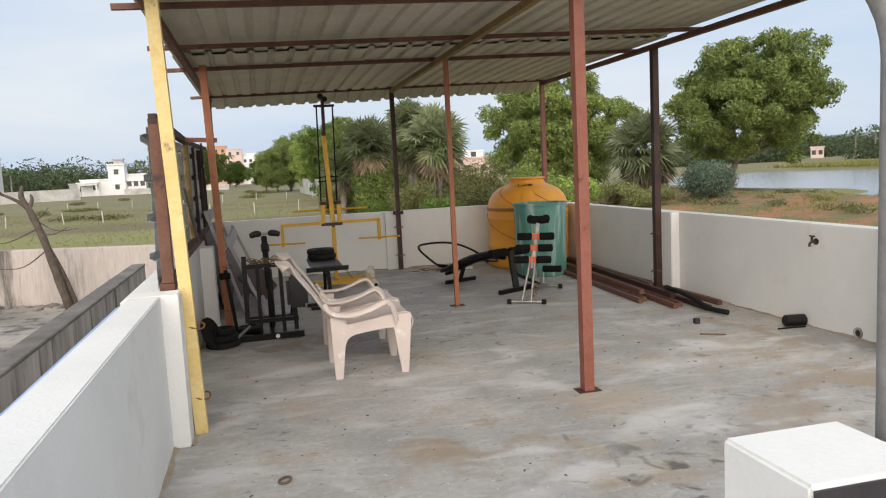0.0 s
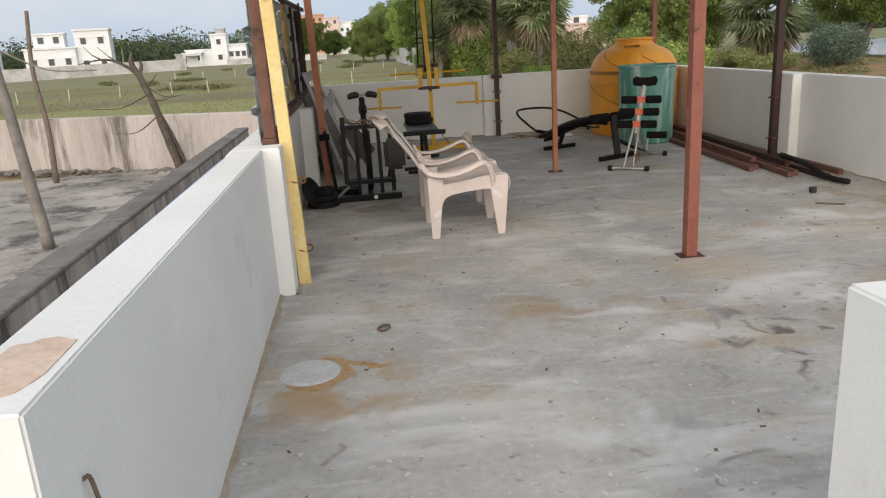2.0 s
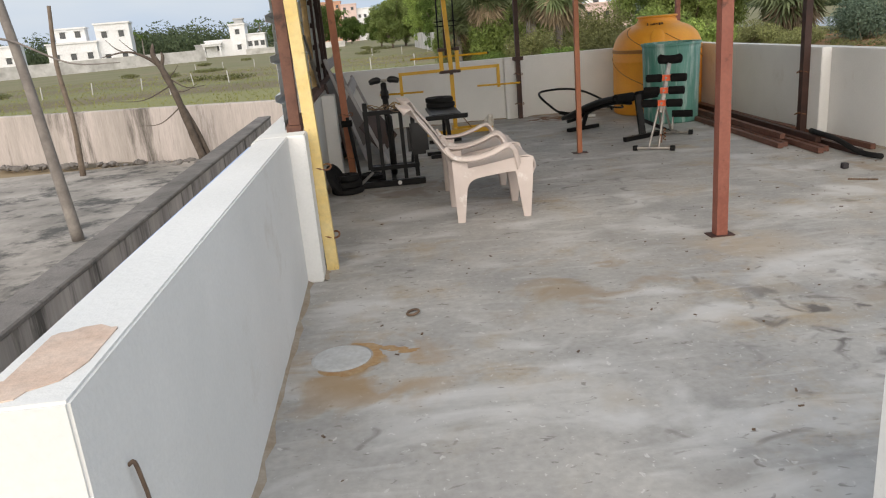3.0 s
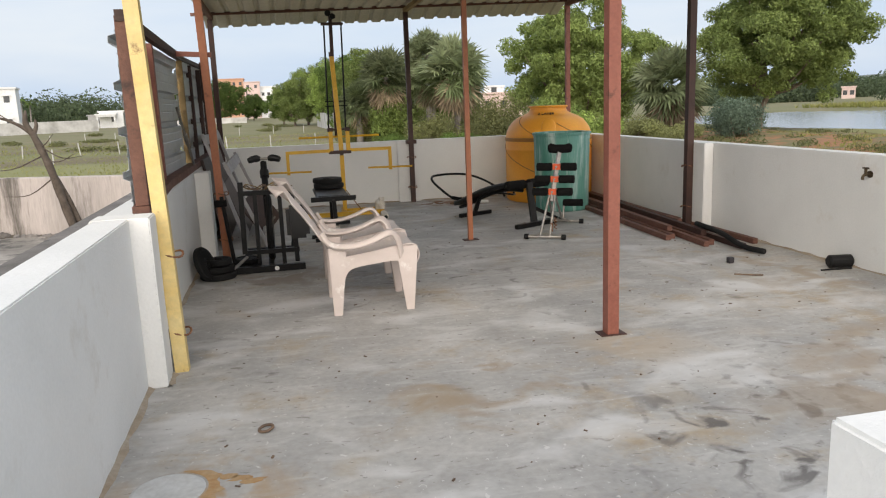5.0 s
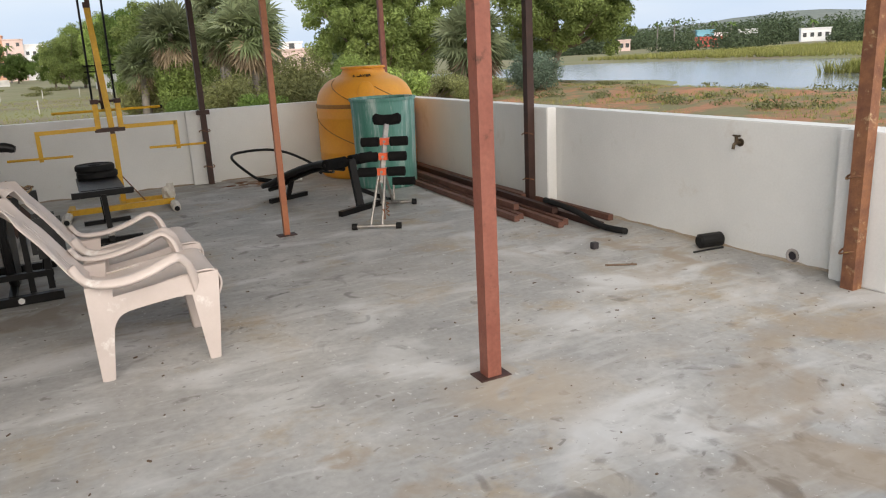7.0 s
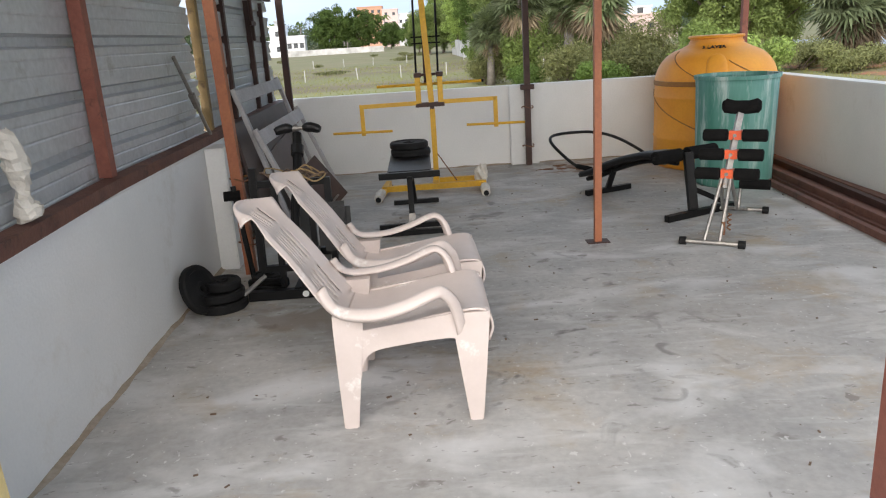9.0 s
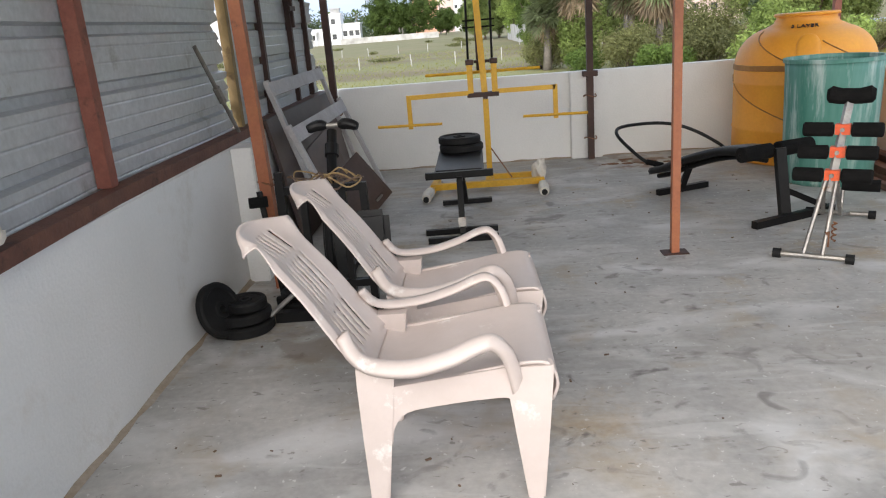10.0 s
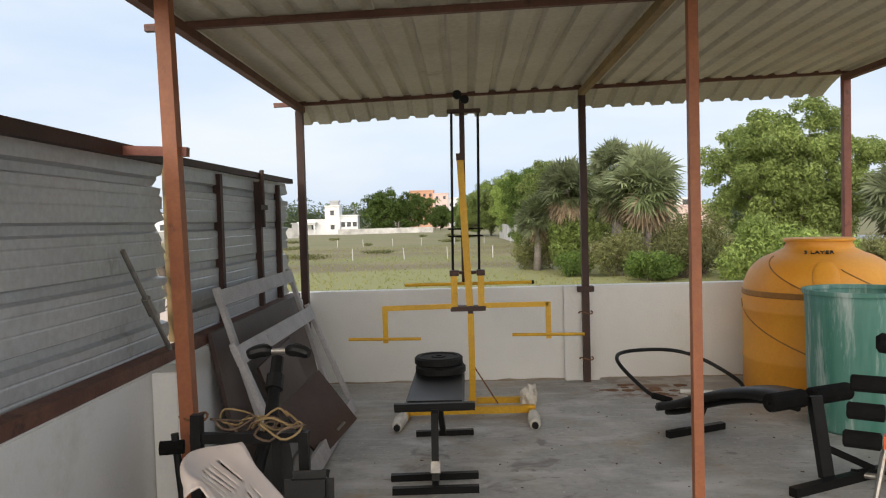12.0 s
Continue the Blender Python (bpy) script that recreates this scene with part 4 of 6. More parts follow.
part("low_cross_tube", tube([(-0.22, 0.10, 0.17), (0.26, 0.10, 0.17)], 0.020, square=True), BLACK_STEEL, bike)
part("frame_bar", tube([(0.0, 0.0, 0.045), (0.0, 0.95, 0.045)], 0.022, square=True), BLACK_STEEL, bike)
for x, z0, z1, hw in ((-0.22, 0.16, 0.80, 0.022), (-0.10, 0.05, 0.70, 0.018), (0.12, 0.05, 0.70, 0.018), (0.235, 0.06, 0.72, 0.02)):
    part("frame_upright", tube([(x, 0.10, z0), (x * 0.97, 0.12, z1)], hw, square=True), BLACK_STEEL, bike)
wheel = part("flywheel", tube([(-0.02, 0.40, 0.34), (0.04, 0.40, 0.34)], 0.29, 40), BLACK_STEEL, bike)
part("rim", tube([(0.01, 0.40 + 0.292 * math.cos(a), 0.34 + 0.292 * math.sin(a)) for a in [i * math.pi / 20 for i in range(40)]], 0.022, 8, closed=True), RUBBER, wheel)
part("handle_post", tube([(0.0, 0.30, 0.45), (-0.01, 0.66, 0.93)], 0.030, 12), BLACK_STEEL, bike)
part("post_collar", tube([(-0.006, 0.555, 0.80), (-0.008, 0.60, 0.855)], 0.042, 12), BLACK_VINYL, bike)
hb = part("handlebar", tube([(-0.13, 0.64, 0.965), (0.13, 0.66, 0.965)], 0.014, 10), CHROME, bike)
for s in (-1, 1):
    part("grip", tube(smooth_line([(s * 0.035, 0.655, 0.965), (s * 0.09, 0.648, 0.968), (s * 0.15, 0.635, 0.95)], 4), [0.02, 0.028, 0.033, 0.034, 0.033, 0.032, 0.031, 0.029, 0.022], 12), BLACK_VINYL, hb)
part("seat_post", tube([(0.20, 0.35, 0.12), (0.25, 0.45, 0.45)], 0.018, 10), BLACK_STEEL, bike)
bm = box(-0.10, -0.035, -0.15, 0.10, 0.035, 0.15, 0.033, seg=4)
bmesh.ops.transform(bm, matrix=pose(0.26, 0.04, 0.43, -8, 0, 4), verts=bm.verts)
part("backrest_pad", bm, BLACK_VINYL, bike, smooth=False)
part("pedal_crank", tube([(-0.20, 0.05, 0.14), (-0.32, -0.06, 0.06)], 0.014, 8), CHROME, bike)
part("lever_arm", tube([(-0.33, 0.30, 0.02), (-0.40, 0.34, 0.66)], 0.018, 8), BLACK_STEEL, bike)
part("lever_grip", tube([(-0.46, 0.32, 0.60), (-0.36, 0.34, 0.60)], 0.032, 12), FOAM, bike)
part("dumbbell_arm", tube([(-0.34, 0.22, 0.05), (-0.10, 0.05, 0.10)], 0.022, 10), BLACK_STEEL, bike)
wr = random.Random(9)
for k in range(7):
    c0 = Vector((wr.uniform(-0.16, 0.16), wr.uniform(0.10, 0.42), wr.uniform(0.70, 0.76)))
    pts = [c0 + Vector((0.09 * math.cos(a * 0.8 + k) + wr.uniform(-0.02, 0.02), 0.09 * math.sin(a * 0.8 + k), 0.02 * math.sin(a * 1.7) + wr.uniform(-0.015, 0.015))) for a in range(9)]
    part("tangled_cord", tube(smooth_line(pts, 3), 0.005, 5), ROPE if k % 2 else WIRE, bike, "tangled old cord")


# ---- old door leaves leaning on the fence ----
def slanted(y0, y1, x_top, z_top, x_low, thick, mat, name, label, opening=None, rail=0.1, stile=0.06, tilt=0.0):
    """A leaf that leans on the wall: a board, or a frame of rails and stiles."""
    d = Vector((x_top - x_low, 0, z_top))
    length = d.length
    ang = math.degrees(math.atan2(d.x, d.z))
    t = thing(name, pose(x_low, (y0 + y1) / 2, 0.0, tilt, ang, 0), label, "door leaf")
    w = (y1 - y0) / 2
    if opening is None:
        part("board", box(-thick, -w, 0.012, 0, w, length, 0.004), mat, t)
    else:
        for s in (-1, 1):
            part("stile", box(-thick, min(s * w, s * (w - stile)), 0.012, 0, max(s * w, s * (w - stile)), length, 0.004), mat, t)
        for z in opening:
            part("rail", box(-thick - 0.003, -w + 0.001, z, 0.003, w - 0.001, z + rail, 0.004), mat, t)
    return t


big = slanted(8.95, 11.35, -0.685, 0.93, -0.50, 0.03, BROWN_BOARD, "door_panel", "large brown laminate panel leaning on the wall")
slanted(9.02, 10.92, -0.66, 1.20, -0.30, 0.035, GREY_WOOD, "door_frame_leaf", "weathered grey wooden frame leaning on the fence", opening=(1.13, 0.03), rail=0.105)
slanted(8.62, 10.62, -0.44, 0.92, -0.06, 0.035, GREY_WOOD, "door_frame_leaf", "low weathered grey wooden frame leaning on panels", opening=(0.86, 0.02), rail=0.11)
small = thing("loose_board", pose(-0.12, 9.36, 0.012), "brown laminate board tilted against the frames", "board")
e1, e2 = Vector((0.19, 0.36, 0.17)), Vector((-0.26, -0.02, 0.36))
nrm = e1.cross(e2).normalized() * 0.02
bm = bmesh.new()
lo = [bm.verts.new(v) for v in (Vector(), e1, e1 + e2, e2)]
hi = [bm.verts.new(v.co - nrm) for v in lo]
bm.faces.new(lo)
bm.faces.new(hi)
for k in range(4):
    bm.faces.new((lo[k], lo[(k + 1) % 4], hi[(k + 1) % 4], hi[k]))
part("panel", bm, BROWN_BOARD, small)
part("latch", tube([e1 * 0.55 + e2 * 0.12 + nrm * 0.2, e1 * 0.75 + e2 * 0.12 + nrm * 0.2], 0.010, 8), CHROME, small, "dull metal latch")
second = thing("loose_board", pose(-0.32, 9.45, 0.012), "brown laminate board behind another board", "board")
bm = bmesh.new()
e1, e2 = Vector((0.06, 0.62, 0.10)), Vector((-0.20, -0.08, 0.62))
nrm = e1.cross(e2).normalized() * 0.02
lo = [bm.verts.new(v) for v in (Vector(), e1, e1 + e2, e2)]
hi = [bm.verts.new(v.co - nrm) for v in lo]
bm.faces.new(lo)
bm.faces.new(hi)
for k in range(4):
    bm.faces.new((lo[k], lo[(k + 1) % 4], hi[(k + 1) % 4], hi[k]))
part("panel", bm, BROWN_BOARD, second)

# ---- water tank and drum ----
tank = thing("water_tank", pose(3.915, 11.0, 0), "orange plastic water tank in the terrace corner", "water tank")
R = 0.615
prof = [(0, 0), (R - 0.03, 0), (R, 0.03), (R, 0.30), (R + 0.008, 0.315), (R, 0.33), (R, 0.72), (R + 0.008, 0.735), (R, 0.75)]
prof += [(R * math.cos(a) ** 0.58, 0.86 + 0.38 * math.sin(a)) for a in [i * math.pi / 24 for i in range(0, 12)]]
prof = [p for p in prof if p[0] > 0.30 or p[1] < 0.1] + [(0.275, 1.252), (0.27, 1.28)]
part("body", lathe(prof, 72), ORANGE, tank, smooth=True)
part("neck", lathe([(0.272, 1.252), (0.262, 1.26), (0.258, 1.305), (0.278, 1.31), (0.282, 1.322), (0.272, 1.336), (0.0, 1.338)], 56), ORANGE, tank, "orange screw lid")
part("seam_band", lathe([(R + 0.001, 0.855), (R + 0.006, 0.862), (R + 0.006, 0.90), (R - 0.004, 0.905)], 72), ORANGE_DARK, tank, "dirty brown seam")


def shell_r(z):
    if z < 0.86:
        return R
    a = math.asin(min(1, (z - 0.86) / 0.38))
    return R * math.cos(a) ** 0.58


for a0, a1, z0, z1 in ((188, 262, 1.19, 0.80), (158, 250, 0.80, 0.36), (262, 330, 1.10, 0.74)):
    pts = []
    for i in range(26):
        f = i / 25
        z = z0 + (z1 - z0) * (f ** 0.9)
        an = radians(a0 + (a1 - a0) * f)
        r = shell_r(z) + 0.002
        pts.append((r * math.cos(an), r * math.sin(an), z))
    part("moulded_line", tube(pts, 0.006, 6), ORANGE_DARK, tank, "dark moulded line")
zb, ab_ = 1.03, radians(250)
rb = shell_r(zb)
slope = math.degrees(math.atan2(shell_r(zb - 0.04) - shell_r(zb + 0.04), 0.08))
badge = bmesh.new()
bmesh.ops.create_uvsphere(badge, u_segments=32, v_segments=16, radius=1)
for v in badge.verts:
    v.co.x = math.copysign(abs(v.co.x) ** 0.8, v.co.x)
bmesh.ops.transform(badge, matrix=pose((rb - 0.008) * math.cos(ab_), (rb - 0.008) * math.sin(ab_), zb, 0, 0, 250 + 90) @ pose(0, 0, 0, 90 - slope, 0, 0) @ Matrix.Diagonal((0.10, 0.15, 0.028, 1)), verts=badge.verts)
part("raised_badge", badge, ORANGE, tank, smooth=True)
txt = bpy.data.curves.new("lettering", "FONT")
txt.body, txt.size, txt.extrude, txt.align_x = "3 LAYER", 0.062, 0.004, "CENTER"
lettering = new("lettering", txt)
lettering.parent = tank
lettering.matrix_basis = pose(-0.151, -0.327, 1.216, 31, 0, -24.8)
txt.materials.append(BLACK_PAINT)
lettering["label"] = "dark brown lettering"

drum = thing("plastic_drum", pose(3.70, 9.93, 0), "open teal plastic drum with a worn surface", "drum")
r0, r1, hd = 0.335, 0.365, 1.0
part("shell", lathe([(0, 0.0), (r0, 0.0), (r0 + 0.008, 0.03), (r0 + 0.012, 0.3), (r1 - 0.006, 0.9), (r1, hd - 0.02), (r1 - 0.012, hd - 0.02), (r1 - 0.02, 0.88), (r0 - 0.004, 0.03), (0, 0.03)], 56), TEAL, drum, smooth=True)
part("rim", lathe([(r1 - 0.02, hd - 0.03), (r1 + 0.012, hd - 0.03), (r1 + 0.014, hd), (r1 - 0.018, hd), (r1 - 0.02, hd - 0.03)], 56), TEAL, drum)


# ---- steel tubes stacked along the east wall ----
def loose_tube(a, c, hw, mat, label):
    v = Vector(c) - Vector(a)
    t = thing("steel_tube", pose(*a), label, "steel tube", "tubes along the wall")
    part("tube", tube([(0, 0, 0), v], hw, square=True), mat, t)
    return t


for a, c, hw, mat, label in (
    ((3.80, 7.34, 0.028), (4.02, 11.0, 0.028), 0.025, BROWN_STEEL, "dark rusty square steel tube on the floor"),
    ((3.88, 7.40, 0.028), (4.14, 11.1, 0.028), 0.025, BROWN_STEEL, "old brown square steel tube on the floor"),
    ((3.96, 6.92, 0.028), (4.26, 11.1, 0.028), 0.025, BROWN_STEEL, "dark rusty square steel tube on the floor"),
    ((4.05, 6.98, 0.028), (4.34, 11.1, 0.028), 0.026, BROWN_STEEL, "old brown square steel tube on the floor"),
    ((4.20, 6.70, 0.028), (4.40, 11.1, 0.028), 0.026, DARK_STEEL, "dark brown steel tube on the floor"),
    ((4.44, 6.87, 0.028), (4.49, 11.1, 0.028), 0.025, BROWN_STEEL, "dark rusty square steel tube against the wall"),
    ((3.93, 7.55, 0.083), (4.16, 11.0, 0.083), 0.027, BROWN_STEEL, "old brown steel tube stacked on others"),
    ((4.10, 7.20, 0.083), (4.38, 11.0, 0.083), 0.027, DARK_STEEL, "dark brown steel tube stacked on others"),
    ((4.24, 7.90, 0.083), (4.43, 11.0, 0.083), 0.026, BROWN_STEEL, "old brown steel tube stacked on others"),
):
    loose_tube(a, c, hw, mat, label)
tagged(to_object("black_hose", tube(smooth_line([(4.20, 6.40, 0.035), (4.16, 6.65, 0.04), (4.12, 6.95, 0.12), (4.14, 7.4, 0.14)], 6), 0.025, 10), RUBBER, smooth=True), "short black rubber hose lying on the tubes", "hose")

# ---- small things on the east side ----
roll = thing("black_bag", pose(4.44, 5.78, 0, 0, 0, -10), "small black bag lying on the floor by the wall", "bag")
bm = tube([(-0.10, 0, 0.053), (-0.085, 0, 0.053), (0.085, 0, 0.053), (0.10, 0, 0.053)], [0.035, 0.052, 0.052, 0.035], 18)
part("body", bm, BLACK_VINYL, roll, smooth=False)
part("strap", tube([(-0.20, -0.09, 0.008), (-0.05, -0.075, 0.008), (0.06, -0.07, 0.008)], 0.007, 6), BLACK_VINYL, roll)
tap = thing("water_tap", pose(XR, 5.65, 0.755), "old brass water tap on the parapet wall", "tap")
part("spout", tube(smooth_line([(0, 0, 0), (-0.04, 0, 0.0), (-0.065, 0, -0.010), (-0.072, 0, -0.04)], 5), 0.011, 10), BRASS, tap)
part("valve", tube([(-0.045, 0, 0), (-0.045, 0, 0.045)], 0.011, 8), BRASS, tap)
part("handle", tube([(-0.045, -0.03, 0.05), (-0.045, 0.03, 0.05)], 0.007, 8), BRASS, tap)
part("flange", tube([(0, 0, 0), (-0.008, 0, 0)], 0.028, 14), BRASS, tap)
drain = thing("drain_outlet", pose(XR, 5.18, 0.050), "dark round drain outlet low in the wall", "drain", kind="structure")
part("ring", tube([(-0.002, 0.038 * math.cos(a), 0.038 * math.sin(a)) for a in [i * math.pi / 10 for i in range(20)]], 0.011, 6, closed=True), OLD_WALL, drain)
# flat black disc on the wall paints the shade inside the outlet
part("hole", tube([(-0.001, 0, 0), (-0.004, 0, 0)], 0.034, 20), BLACK_PAINT, drain)
tagged(to_object("wood_block", box(3.74, 6.22, 0, 3.79, 6.27, 0.05, 0.006), BLACK_PAINT), "small dark wooden block on the floor", "block")
tagged(to_object("stick", tube([(3.54, 5.85, 0.008), (3.72, 5.74, 0.008)], 0.007, 6), WIRE), "short dark stick on the floor", "stick")
tagged(to_object("pipe_offcut", tube([(2.72, 11.02, 0.02), (2.98, 10.95, 0.02)], 0.02, 10), WHITE), "short white plastic pipe on the floor", "pipe")
for y, z in ((3.75, 0.83), (3.60, 0.55), (3.61, 0.46)):
    tagged(to_object("wall_plug", tube([(XR, y, z), (XR - 0.006, y, z)], 0.013, 10), WIRE), "dark plug hole in the parapet wall", "plug", "plugs in the wall")

# ---- floor marks and litter near the entrance ----
rr = random.Random(21)
tagged(to_object("wire_ring", tube([(-0.04 + 0.031 * math.cos(a), 4.0 + 0.027 * math.sin(a), 0.012 + 0.006 * math.sin(a + 1)) for a in [i * math.pi / 10 for i in range(20)]], 0.007, 6, closed=True), WIRE, smooth=True), "small rusty wire ring on the floor", "ring")
lid = thing("drain_lid", pose(-0.40, 3.55, 0), "round cement drain lid with a rusty edge", "drain lid", kind="structure")
part("disc", lathe([(0, 0.006), (0.125, 0.006), (0.135, 0.003), (0.14, 0.0005)], 40), LID_GREY, lid)
stain = bmesh.new()
inner, outer = [], []
for k in range(25):
    a = radians(-130 + k * 8.5)
    w = 0.05 * math.sin(math.pi * k / 24) ** 0.7 * rr.uniform(0.5, 1.4) + 0.004
    inner.append((0.15 * math.cos(a), 0.15 * math.sin(a)))
    outer.append(((0.155 + w) * math.cos(a), (0.155 + w) * math.sin(a)))
part("rust_stain", prism(inner + outer[::-1], 0.0008, 0.002), RUST_STAIN, lid, "rusty orange stain")
for k in range(3):
    c0 = Vector((0.22 + 0.05 * k, 0.06 - 0.03 * k, 0))
    part("rust_stain", prism([(c0.x + 0.05 * math.cos(a) * rr.uniform(0.6, 1.3), c0.y + 0.022 * math.sin(a) * rr.uniform(0.6, 1.3)) for a in [j * math.pi / 6 for j in range(12)]], 0.0008, 0.002), RUST_STAIN, lid, "rusty orange stain")
sp = thing("wire_stub", pose(-0.648, 1.66, 0.60), "bent rusty wire hook on the parapet wall", "wire")
part("wire", tube(smooth_line([(0, 0, 0.08), (0.012, 0.0, 0.085), (0.015, 0.01, 0.04), (0.012, 0.03, -0.02), (0.008, 0.035, -0.08), (0.0, 0.04, -0.12)], 4), 0.0045, 6), WIRE, sp)
bm = bmesh.new()
for k in range(260):
    x, y = rr.uniform(-0.6, 4.5), rr.uniform(0.5, 11.5)
    s = rr.uniform(0.003, 0.009)
    own = bmesh.new()
    bmesh.ops.create_cube(own, size=1)
    bmesh.ops.transform(own, matrix=pose(x, y, s * 0.3, 0, 0, rr.uniform(0, 360)) @ Matrix.Diagonal((s * rr.uniform(1, 3.2), s, s * 0.6, 1)), verts=own.verts)
    bm = merge(bm, own)
tagged(to_object("floor_litter", bm, WIRE), "scattered dark crumbs and twigs on the floor", "litter", kind="stuff")
mud = []
for k in range(22):
    mud.append((2.45 + rr.gauss(0, 0.22), 11.15 + rr.gauss(0, 0.12), rr.uniform(0.02, 0.06)))
bm = bmesh.new()
for x, y, r in mud:
    own = bmesh.new()
    bmesh.ops.create_icosphere(own, subdivisions=1, radius=r)
    bmesh.ops.transform(own, matrix=Matrix.Translation((x, y, 0)) @ Matrix.Diagonal((1.3, 1, 0.18, 1)), verts=own.verts)
    bm = merge(bm, own)
tagged(to_object("mud_heap", bm, MUD, smooth=True), "low scattering of brown mud by the back wall", "mud", kind="stuff")


def base_fillet(name, a, c, side, seed):
    """A rough dirty mortar fillet where a wall meets the floor."""
    r = random.Random(seed)
    a, c, side = Vector(a), Vector(c), Vector(side)
    n = max(8, int((c - a).length / 0.12))
    verts, faces = [], []
    for i in range(n + 1):
        p = a.lerp(c, i / n)
        w, h = r.uniform(0.008, 0.035), r.uniform(0.006, 0.022)
        verts += [p + Vector((0, 0, h)) - side * 0.002, p + side * w + Vector((0, 0, 0.0012))]
    for i in range(n):
        faces.append((2 * i, 2 * i + 1, 2 * i + 3, 2 * i + 2))
    return tagged(from_arrays(name, verts, faces, BASE_DIRT, smooth=True), "dirty mortar line at the foot of the wall", "trim", kind="structure")


base_fillet("trim_west_front", (-0.648, 1.50, 0), (-0.648, 4.70, 0), (1, 0, 0), 1)
base_fillet("trim_pillar", (-0.552, 4.70, 0), (-0.552, 4.90, 0), (1, 0, 0), 2)
base_fillet("trim_west_back", (XL, 4.97, 0), (XL, 11.6, 0), (1, 0, 0), 3)
base_fillet("trim_north", (XL, YB, 0), (XR, YB, 0), (0, -1, 0), 4)
base_fillet("trim_east", (XR, 0.0, 0), (XR, YB, 0), (-1, 0, 0), 5)


# ---- neighbour's wall and yard ----
tagged(to_object("neighbour_wall", box(-1.92, -3.0, GROUND, -1.75, 11.6, 0.35), OLD_WALL), "old stained plaster compound wall beside the terrace", "compound wall", kind="structure")
bm = box(-1.935, -3.0, 0.352, -1.74, 11.62, 0.385, 0.008)
tagged(to_object("neighbour_coping", bm, OLD_TOP), "dark mossy coping on the compound wall", "coping", kind="structure")
tagged(to_object("yard", box(-30, 3.0, GROUND - 0.05, -1.93, 19.5, GROUND + 0.03), YARD), "weathered bare concrete yard with dark stains", "yard", kind="structure")
yw = Matrix.Translation((-1.2, 18.2, GROUND)) @ pose(0, 0, 0, 0, 0, 158.5)
tagged(to_object("yard_wall", box(0, -0.12, 0, 34, 0.12, 1.38, 0.02), PINK_WALL, at=yw), "stained pinkish plaster wall behind the yard", "compound wall", kind="structure")

# ---- ground ----
GRASS = material("dry_grass_field", (0.155, 0.155, 0.065), 0.95, second=(0.205, 0.175, 0.095), scale=0.12, fine=2.5, bump=0.3, spots=(0.24, 0.17, 0.10), spot_scale=0.12, spot_at=0.60)


def ground_material():
    """Field bands run along x: dry verge, green strip, rough grass; red earth by the bank."""
    m = GRASS
    n, l = m.node_tree.nodes, m.node_tree.links
    b = n["Principled BSDF"]
    src = b.inputs["Base Color"].links[0].from_socket
    co = n.new("ShaderNodeTexCoord")
    sep = n.new("ShaderNodeSeparateXYZ")
    l.new(co.outputs["Object"], sep.inputs["Vector"])
    wob = n.new("ShaderNodeTexNoise")
    wob.inputs["Scale"].default_value = 0.12
    l.new(co.outputs["Object"], wob.inputs["Vector"])
    add = n.new("ShaderNodeMath")
    add.operation = "MULTIPLY_ADD"
    add.inputs[1].default_value = 7.0
    l.new(wob.outputs["Fac"], add.inputs[0])
    l.new(sep.outputs["Y"], add.inputs[2])
    for lo, hi, colour, amount in ((20, 37, (0.28, 0.205, 0.125), 0.85), (38.5, 53, (0.225, 0.225, 0.085), 0.8), (54, 61, (0.15, 0.115, 0.065), 0.8), (64, 70, (0.185, 0.19, 0.07), 0.65), (73, 79, (0.155, 0.12, 0.07), 0.7), (85, 92, (0.16, 0.125, 0.07), 0.7)):
        outs = []
        for e, s in ((lo, 1.2), (hi, -1.2)):
            r = n.new("ShaderNodeMapRange")
            r.inputs["From Min"].default_value, r.inputs["From Max"].default_value = e - s, e + s
            l.new(add.outputs["Value"], r.inputs["Value"])
            outs.append(r.outputs["Result"])
        mul = n.new("ShaderNodeMath")
        mul.operation = "MULTIPLY"
        l.new(outs[0], mul.inputs[0])
        l.new(outs[1], mul.inputs[1])
        mul2 = n.new("ShaderNodeMath")
        mul2.operation = "MULTIPLY"
        mul2.inputs[1].default_value = amount
        l.new(mul.outputs["Value"], mul2.inputs[0])
        x = n.new("ShaderNodeMix")
        x.data_type = "RGBA"
        x.inputs["B"].default_value = (*colour, 1)
        l.new(mul2.outputs["Value"], x.inputs["Factor"])
        l.new(src, x.inputs["A"])
        src = x.outputs["Result"]
    l.new(src, b.inputs["Base Color"])
    return m


ground_material()
edges = sorted([-3000, -800, -300, -120] + list(range(-60, 140, 4)) + [160, 200, 300, 500, 900, 3000])
verts, faces = [], []
for y in edges:
    for x in edges:
        z = GROUND - 0.12 + 0.10 * noise.noise(Vector((x * 0.11, y * 0.11, 0)))
        if -40 < x < 12 and y < 20:
            z = GROUND - 0.1
        if (34 if y < 44 else 41) < x < 84 and -85 < y < 98:
            z -= 0.5
        verts.append((x, y, z))
k = len(edges)
for i in range(k - 1):
    for j in range(k - 1):
        faces.append((i * k + j, i * k + j + 1, (i + 1) * k + j + 1, (i + 1) * k + j))
tagged(from_arrays("ground", verts, faces, GRASS, smooth=True), "flat dry grass fields around the building", "ground", kind="structure")

